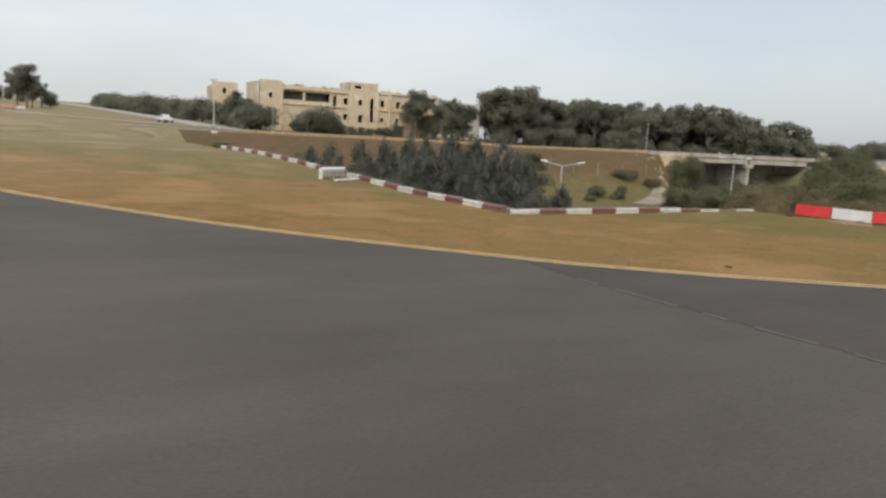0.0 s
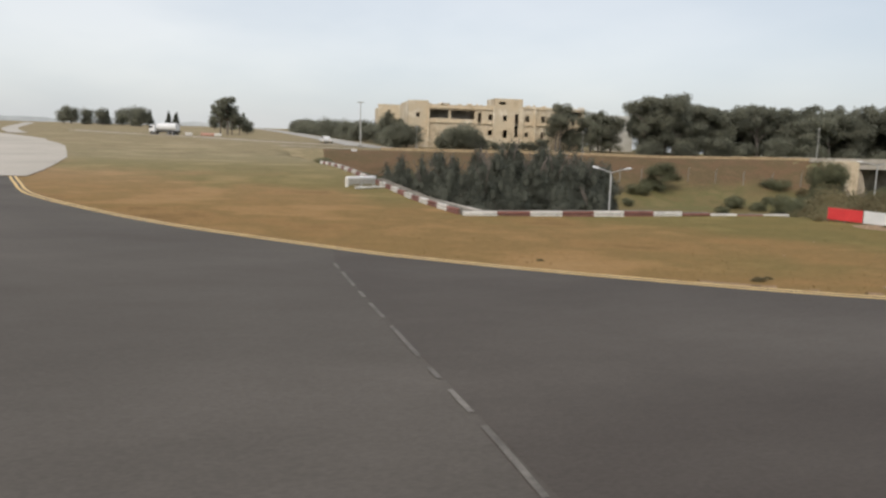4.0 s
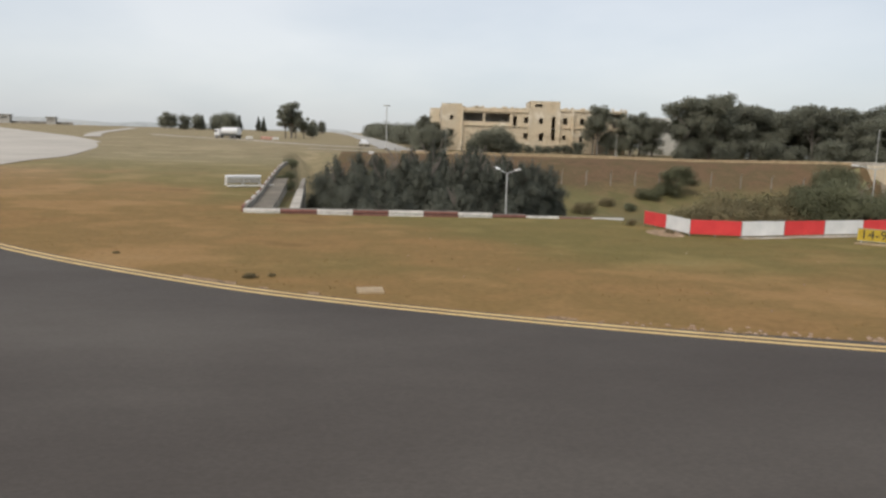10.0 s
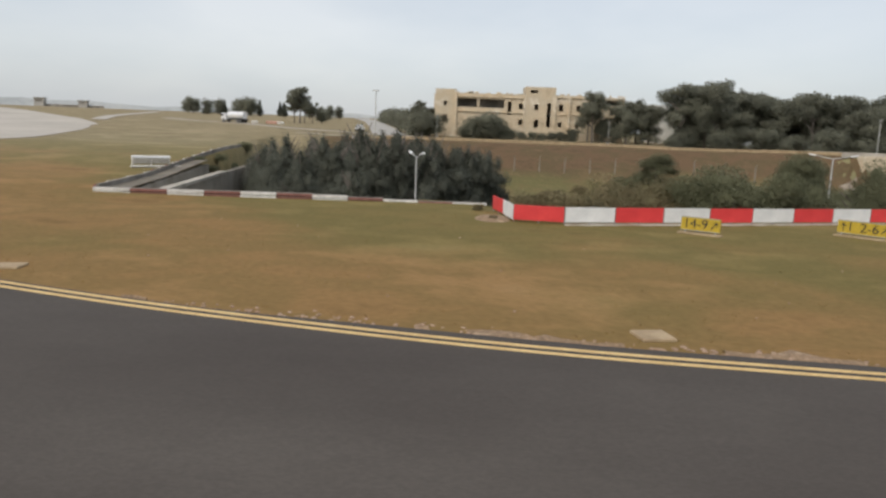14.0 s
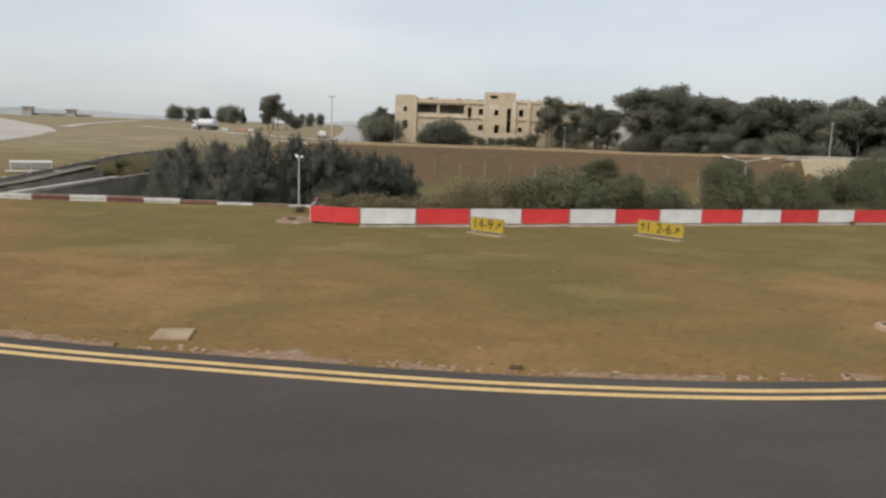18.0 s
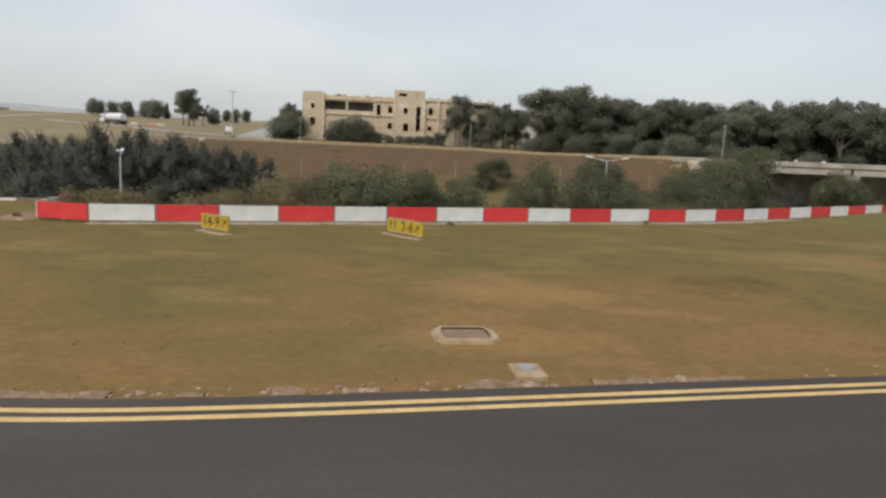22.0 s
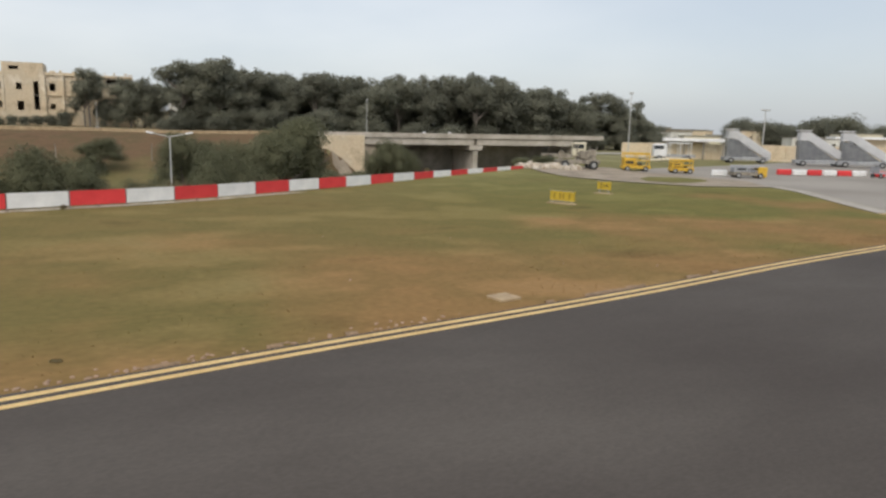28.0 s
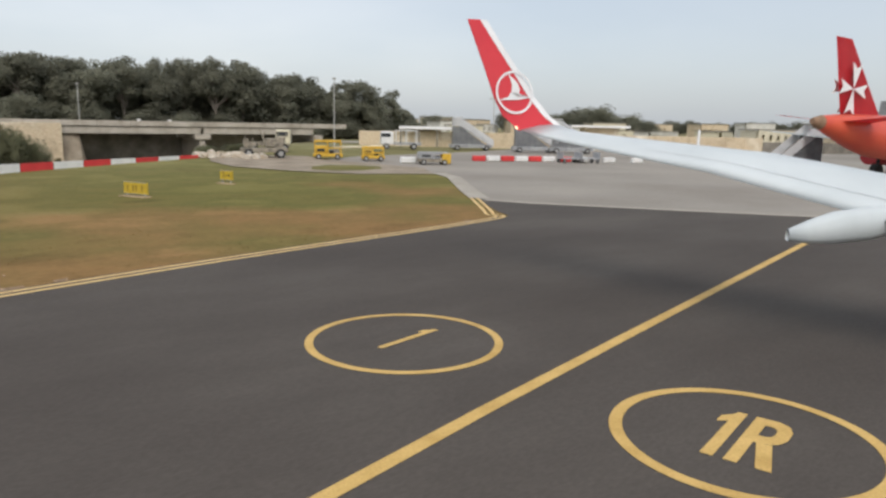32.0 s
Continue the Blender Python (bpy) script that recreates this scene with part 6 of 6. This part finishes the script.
van = empty("white_truck", pose(96.8, 83, land(96.8, 83), 0, 0, -32))
bm = bmesh.new()
box(bm, -1.3, 0, 1.6, 1.9, 2.2, 1.9, bevel=0.15)
part("cab", bm, M_CARWHITE, van)
bm = bmesh.new()
box(bm, -1.5, 0, 2.05, 1.4, 2.24, 0.6, bevel=0.05)
part("cab_window", bm, M_GLASS, van)
for sx in (0.0, 1.5, 3.0):
    for sy in (-1, 1):
        bm = bmesh.new()
        tube(bm, (sx, sy, 0.9), (sx, sy, 2.7), 0.06, 0.06, 6)
        part("frame_post", bm, M_CARWHITE, van)
bm = bmesh.new()
box(bm, 1.5, 0, 2.7, 3.3, 2.2, 0.12)
part("frame_top", bm, M_CARWHITE, van)
bm = bmesh.new()
box(bm, 0.9, 0, 0.85, 5.6, 2.0, 0.35)
part("chassis", bm, M_GREY, van)
for wx in (-1.4, 2.6):
    for wy in (-0.95, 0.95):
        wheel(van, wx, wy, 0.45, 0.3)
tagged(van, "white service truck with an open frame body", "truck")

for x, y, c in ((77.6, 54.0, M_WHITE), (88.3, 55.4, M_RED), (90.0, 54.9, M_WHITE), (91.7, 54.4, M_RED), (93.4, 53.9, M_WHITE), (95.1, 53.4, M_RED), (96.8, 52.9, M_WHITE), (98.5, 51.9, M_RED), (100.2, 50.9, M_WHITE), (103.2, 49.3, M_WHITE), (106.5, 47.8, M_WHITE)):
    bm = bmesh.new()
    box(bm, x, y, land(x, y) + 0.32, 1.55, 0.45, 0.6, rz=-18, bevel=0.08)
    tagged(part("plastic_barrier", bm, c), ("red" if c is M_RED else "white") + " plastic barrier block on the apron", "barrier", group="plastic barriers")
for x, y in ((97.5, 50.4), (99.6, 49.6)):
    o = empty("baggage_trolley", pose(x, y, land(x, y) + 0.03, 0, 0, -18))
    bm = bmesh.new()
    box(bm, 0, 0, 0.5, 2.6, 1.4, 0.12)
    part("bed", bm, M_GREY, o)
    for wx in (-1, 1):
        for wy in (-0.6, 0.6):
            wheel(o, wx, wy, 0.22, 0.12)
    for wx in (-1.25, 1.25):
        bm = bmesh.new()
        box(bm, wx, 0, 0.85, 0.06, 1.4, 0.7)
        part("end_rail", bm, M_GREY, o)
    tagged(o, "low grey baggage trolley on the apron", "trolley", group="baggage trolleys")


# shed, walls, stairs and town beyond the apron
shed = empty("open_shed", pose(109.7, 91.8, land(109.7, 91.8), 0, 0, -38))
bm = bmesh.new()
box(bm, 0, 0, 3.1, 9.6, 5.0, 0.5, bevel=0.05)
part("roof", bm, M_LINEWHITE, shed)
bm = bmesh.new()
box(bm, -1.2, 1.9, 1.4, 6.8, 0.3, 2.9)
part("back_wall", bm, M_LIME, shed)
for x in (-4.5, -1.5, 1.5, 4.5):
    bm = bmesh.new()
    box(bm, x, -2.2, 1.4, 0.25, 0.25, 2.9)
    part("column", bm, M_WALL, shed)
tagged(shed, "open shed with a flat white roof", "shed")


def long_wall(a, b, h, mat, label):
    a, b = Vector(a), Vector(b)
    o = empty("boundary_wall", pose(a.x, a.y, land(a.x, a.y) - 0.2, 0, 0, math.degrees(math.atan2((b - a).y, (b - a).x))))
    n = max(2, int((b - a).length / 4))
    L = (b - a).length / n
    for i in range(n):
        bm = bmesh.new()
        box(bm, L * (i + 0.5), 0, h / 2, L - 0.03, 0.4, h + 0.05 * (i % 3), bevel=0.03)
        part("wall_panel", bm, mat, o)
    return tagged(o, label, "wall", kind="structure")


long_wall((100, 98), (128, 78), 2.6, M_LIME, "beige stone wall beyond the apron")
long_wall((128, 78), (165, 62), 2.8, M_LIME, "beige stone wall beyond the apron")
long_wall((165, 62), (230, 40), 2.2, M_WALL, "grey wall at the far edge of the apron")


def stairs(x, y, rz, label):
    """A mobile passenger stair: flight, canopy, head house, chassis and wheels."""
    o = empty("passenger_stairs", pose(x, y, land(x, y) + 0.03, 0, 0, rz))
    for i in range(14):
        bm = bmesh.new()
        box(bm, -3.0 + i * 0.36, 0, 0.7 + i * 0.22, 0.40, 1.5, 0.06)
        part("step", bm, M_STEEL, o)
    for sy in (-0.8, 0.8):
        bm = bmesh.new()
        vs = [bm.verts.new((u, sy, w)) for u, w in ((-3.3, 0.5), (1.9, 3.6), (3.0, 3.6), (3.0, 4.75), (1.7, 4.75), (-3.3, 1.6))]
        bm.faces.new(vs)
        bmesh.ops.solidify(bm, geom=bm.faces[:], thickness=0.06)
        part("side_panel", bm, M_LINEWHITE, o)
        bm = bmesh.new()
        vs = [bm.verts.new((u, sy * 0.9, w)) for u, w in ((-2.4, 0.6), (3.0, 0.6), (3.0, 3.5), (1.9, 3.5))]
        bm.faces.new(vs)
        bmesh.ops.solidify(bm, geom=bm.faces[:], thickness=0.05)
        part("skirt", bm, M_GREY, o)
    bm = bmesh.new()
    box(bm, 2.4, 0, 4.95, 1.7, 1.9, 0.12, bevel=0.03)
    part("canopy", bm, M_CARWHITE, o)
    bm = bmesh.new()
    box(bm, 0.2, 0, 0.6, 6.4, 1.9, 0.5, bevel=0.05)
    part("chassis", bm, M_GREY, o)
    for u in (1.2, 2.8):
        bm = bmesh.new()
        box(bm, u, 0, 2.1, 0.15, 1.4, 3.0)
        part("support", bm, M_STEEL, o)
    for wx in (-2.2, 2.4):
        for wy in (-0.9, 0.9):
            wheel(o, wx, wy, 0.4, 0.25)
    return tagged(o, label, "stairs", group="passenger stairs")


stairs(113.6, 71.0, 145, "white mobile passenger stairs parked by the wall")
stairs(108.5, 79.4, 150, "white mobile passenger stairs parked by the wall")
stairs(117.8, 67.4, 140, "white mobile passenger stairs parked by the wall")
stairs(113.5, 32.6, -14, "grey-white passenger stairs behind the red airliner")

sh = empty("flat_roof_shelter", pose(171, 105, land(171, 105), 0, 0, -35))
bm = bmesh.new()
box(bm, 0, 0, 4.0, 14, 6, 0.5)
part("roof", bm, M_LINEWHITE, sh)
bm = bmesh.new()
box(bm, 0.5, 0.5, 1.9, 8, 4.5, 3.8)
part("wall", bm, M_LIME, sh)
tagged(sh, "low shelter with an overhanging white roof", "building")
arm = empty("conveyor_arm", pose(129, 53.5, 0.02, 0, 0, 30))
bm = bmesh.new()
tube(bm, (0, 0, 0.4), (0.3, 0, 2.2), 0.22, 0.2, 8)
part("lower_arm", bm, M_CARWHITE, arm)
bm = bmesh.new()
tube(bm, (0.3, 0, 2.2), (0.9, 0, 4.0), 0.2, 0.16, 8)
part("upper_arm", bm, M_CARWHITE, arm)
bm = bmesh.new()
box(bm, 0, 0, 0.3, 2.4, 1.6, 0.6, bevel=0.08)
part("base", bm, M_GREY, arm)
tagged(arm, "white bent loader arm beyond the apron", "loader")

trng = random.Random(21)
for i in range(46):
    a = radians(trng.uniform(12, 56))
    r = trng.uniform(210, 420)
    x, y = 37 + r * math.cos(a), r * math.sin(a)
    w, dd, h = trng.uniform(7, 20), trng.uniform(6, 12), trng.uniform(3.0, 5.5) * r / 260
    o = empty("town_house", pose(x, y, land(x, y) - 0.2, 0, 0, trng.uniform(-40, 20)))
    holes = [(-w / 2 + 1 + 2.6 * k, -w / 2 + 2.1 + 2.6 * k, h * 0.35, h * 0.68) for k in range(int((w - 1.5) / 2.6))]
    mt = (M_LIME, M_PLASTER, M_CREAM)[i % 3]
    part("wall", holed_wall(-w / 2, w / 2, 0, h, -dd / 2, 0.3, holes), mt, o)
    bm = bmesh.new()
    box(bm, 0, 0.5, h / 2 - 0.1, w - 0.5, dd - 1.4, h - 0.2)
    part("core", bm, mt, o)
    bm = bmesh.new()
    box(bm, 0, 0, h + 0.1, w + 0.4, dd + 0.4, 0.25)
    part("roof", bm, M_WALL, o)
    tagged(o, "low pale flat-roofed building in the distance", "building", group="distant town buildings")
for a0, a1, r, h, n in ((45.5, 41, 330, 10, 9), (40.5, 37, 330, 11.5, 8), (36, 34, 300, 9, 4), (52, 49, 300, 6.5, 5), (33, 14, 420, 8.5, 22), (60, 53, 260, 7, 9)):
    for i in range(n):
        a = radians(a0 + (a1 - a0) * (i + trng.random() * 0.7) / n)
        rr_ = r + trng.uniform(-25, 25)
        plant("round", 37 + rr_ * math.cos(a), rr_ * math.sin(a), h * trng.uniform(0.75, 1.1), wide=1.35, group="distant trees")


# red airliner on its stand
red = empty("red_airliner", pose(97.05, 24.25, -0.1, 0, 0, -12))
fv, ff = [], []
FS = [(0.0, 0.25, 5.0), (0.8, 0.55, 4.9), (2.5, 0.95, 4.65), (5, 1.45, 4.25), (8, 1.85, 3.85), (11, 1.98, 3.7), (26, 1.98, 3.7), (30, 1.7, 3.6), (33, 0.9, 3.3), (34, 0.2, 3.1)]
for u, r, z in FS:
    for i in range(20):
        a = 6.2832 * i / 20
        fv.append((u, r * math.cos(a), z + r * math.sin(a)))
for i in range(len(FS) - 1):
    for j in range(20):
        ff.append((i * 20 + j, i * 20 + (j + 1) % 20, i * 20 + 20 + (j + 1) % 20, i * 20 + 20 + j))
ff += [tuple(range(20))[::-1], tuple(range(180, 200))]
raw("fuselage", fv, ff, M_JETRED, red, smooth=True)
bm = bmesh.new()
vs = [bm.verts.new(p) for p in ((3.5, 0, 5.2), (9.2, 0, 5.2), (3.9, 0, 11.8), (1.77, 0, 11.9))]
bm.faces.new(vs)
bmesh.ops.solidify(bm, geom=bm.faces[:], thickness=0.28)
part("fin", bm, M_WINGRED, red)
bm = bmesh.new()
c0 = Vector((4.35, 0, 7.75))
for k in range(4):
    a = radians(90 * k + 6)
    up, rt = Vector((math.sin(a) * 1.1, 0, math.cos(a))), Vector((math.cos(a) * 1.1, 0, -math.sin(a)))
    up *= 0.78 if k % 2 else 1.0
    pts = [c0, c0 + up * 2.15 - rt * 0.62, c0 + up * 1.7, c0 + up * 2.15 + rt * 0.62]
    for yy in (-0.32, 0.32):
        bm.faces.new([bm.verts.new((p.x, yy, p.z)) for p in (pts if yy < 0 else pts[::-1])])
part("fin_emblem", bm, M_LINEWHITE, red)
for sy in (-1, 1):
    bm = bmesh.new()
    vs = [bm.verts.new(p) for p in ((2.6, sy * 0.6, 5.0), (5.8, sy * 1.1, 4.9), (4.6, sy * 6.2, 5.6), (3.3, sy * 6.2, 5.6))]
    bm.faces.new(vs)
    bmesh.ops.solidify(bm, geom=bm.faces[:], thickness=0.2)
    part("tailplane", bm, M_WINGRED, red)
    bm = bmesh.new()
    vs = [bm.verts.new(p) for p in ((14, sy * 1.8, 3.0), (20.5, sy * 1.8, 3.1), (15.6, sy * 16, 4.2), (14.0, sy * 16, 4.2))]
    bm.faces.new(vs)
    bmesh.ops.solidify(bm, geom=bm.faces[:], thickness=0.35)
    part("wing", bm, M_WING, red)
    bm = bmesh.new()
    tube(bm, (17.2, sy * 5.6, 1.9), (21.0, sy * 5.6, 1.9), 0.9, 1.05, 16)
    part("engine", bm, M_WINGRED, red)
    bm = bmesh.new()
    tube(bm, (15.5, sy * 3.6, 0.6), (15.5, sy * 3.4, 3.2), 0.14, 0.18, 8)
    tube(bm, (15.5, sy * 3.3, 0.58), (15.5, sy * 4.0, 0.58), 0.58, 0.58, 16)
    part("main_gear", bm, M_RUBBER, red)
bm = bmesh.new()
tube(bm, (29, 0, 0.4), (29, 0, 2.4), 0.12, 0.12, 8)
tube(bm, (29, -0.3, 0.4), (29, 0.3, 0.4), 0.4, 0.4, 14)
part("nose_gear", bm, M_RUBBER, red)
bm = bmesh.new()
tube(bm, (-0.1, 0, 5.0), (0.9, 0, 4.9), 0.27, 0.6, 14)
part("tail_cone", bm, M_RUST, red, "dull brown exhaust cone")
for i in range(14):
    bm = bmesh.new()
    box(bm, 9.5 + i * 1.1, 1.93, 4.3, 0.3, 0.12, 0.4, bevel=0.04)
    part("cabin_window", bm, M_GLASS, red)
tagged(red, "red airliner tail with a white cross emblem", "airliner")

wj = empty("white_airliner", pose(168, 46, 0, 0, 0, -20))
fv = []
for u, r, z in FS:
    for i in range(20):
        a = 6.2832 * i / 20
        fv.append((u, r * math.cos(a), z + r * math.sin(a)))
raw("fuselage", fv, ff, M_CARWHITE, wj, smooth=True)
bm = bmesh.new()
vs = [bm.verts.new(p) for p in ((2.4, 0, 5.4), (8.6, 0, 5.4), (4.9, 0, 9.6), (2.9, 0, 9.6))]
bm.faces.new(vs)
bmesh.ops.solidify(bm, geom=bm.faces[:], thickness=0.28)
part("fin", bm, M_GREY, wj)
bm = bmesh.new()
for sy in (-1, 1):
    tube(bm, (15.5, sy * 3.4, 0.5), (15.5, sy * 2.0, 3.2), 0.2, 0.2, 8)
tube(bm, (29, 0, 0.1), (29, 0, 2.4), 0.12, 0.12, 8)
part("landing_gear", bm, M_RUBBER, wj)
tagged(wj, "distant white airliner parked beyond the apron", "airliner")

# far huts and hills on the left horizon
for x, y, w, h in ((-250, 398, 5.0, 5.0), (-225, 398, 4.6, 4.2)):
    o = empty("watch_hut", pose(x, y, land(x, y) - 0.2, 0, 0, 10))
    part("wall", holed_wall(-w / 2, w / 2, 0, h, -w / 2, 0.3, [(-w * 0.3, w * 0.3, h * 0.55, h * 0.8)]), M_ROAD, o)
    bm = bmesh.new()
    box(bm, 0, 0.3, h / 2, w - 0.4, w - 0.8, h - 0.1)
    part("core", bm, M_ROAD, o)
    bm = bmesh.new()
    box(bm, 0, 0, h + 0.15, w + 0.8, w + 0.8, 0.3)
    part("roof", bm, M_ROAD, o)
    tagged(o, "small weathered concrete hut on the horizon", "hut", group="horizon huts")
long_wall((-248, 399), (-214, 399), 1.8, M_WALL, "dark low wall between the far huts")
hv, hf = [], []
hr = random.Random(2)
prev_n = 0
for i in range(61):
    a = radians(96 + i * 1.45)
    r = 2300
    h = 58 + 26 * smooth01((i - 8) / 22) + 14 * noise.noise((i * 0.23, 0.4, 0)) + 6 * noise.noise((i * 0.7, 2.0, 0))
    x, y = r * math.cos(a), r * math.sin(a)
    z0 = 0.0
    hv += [(x, y, z0 - 5), (x * 1.04, y * 1.04, z0 + h)]
    if i:
        k = 2 * i
        hf.append((k - 2, k, k + 1, k - 1))
tagged(raw("backdrop", hv, hf, M_HILL, smooth=True), "low hills on the horizon, haze in their colour", "hills", kind="structure")
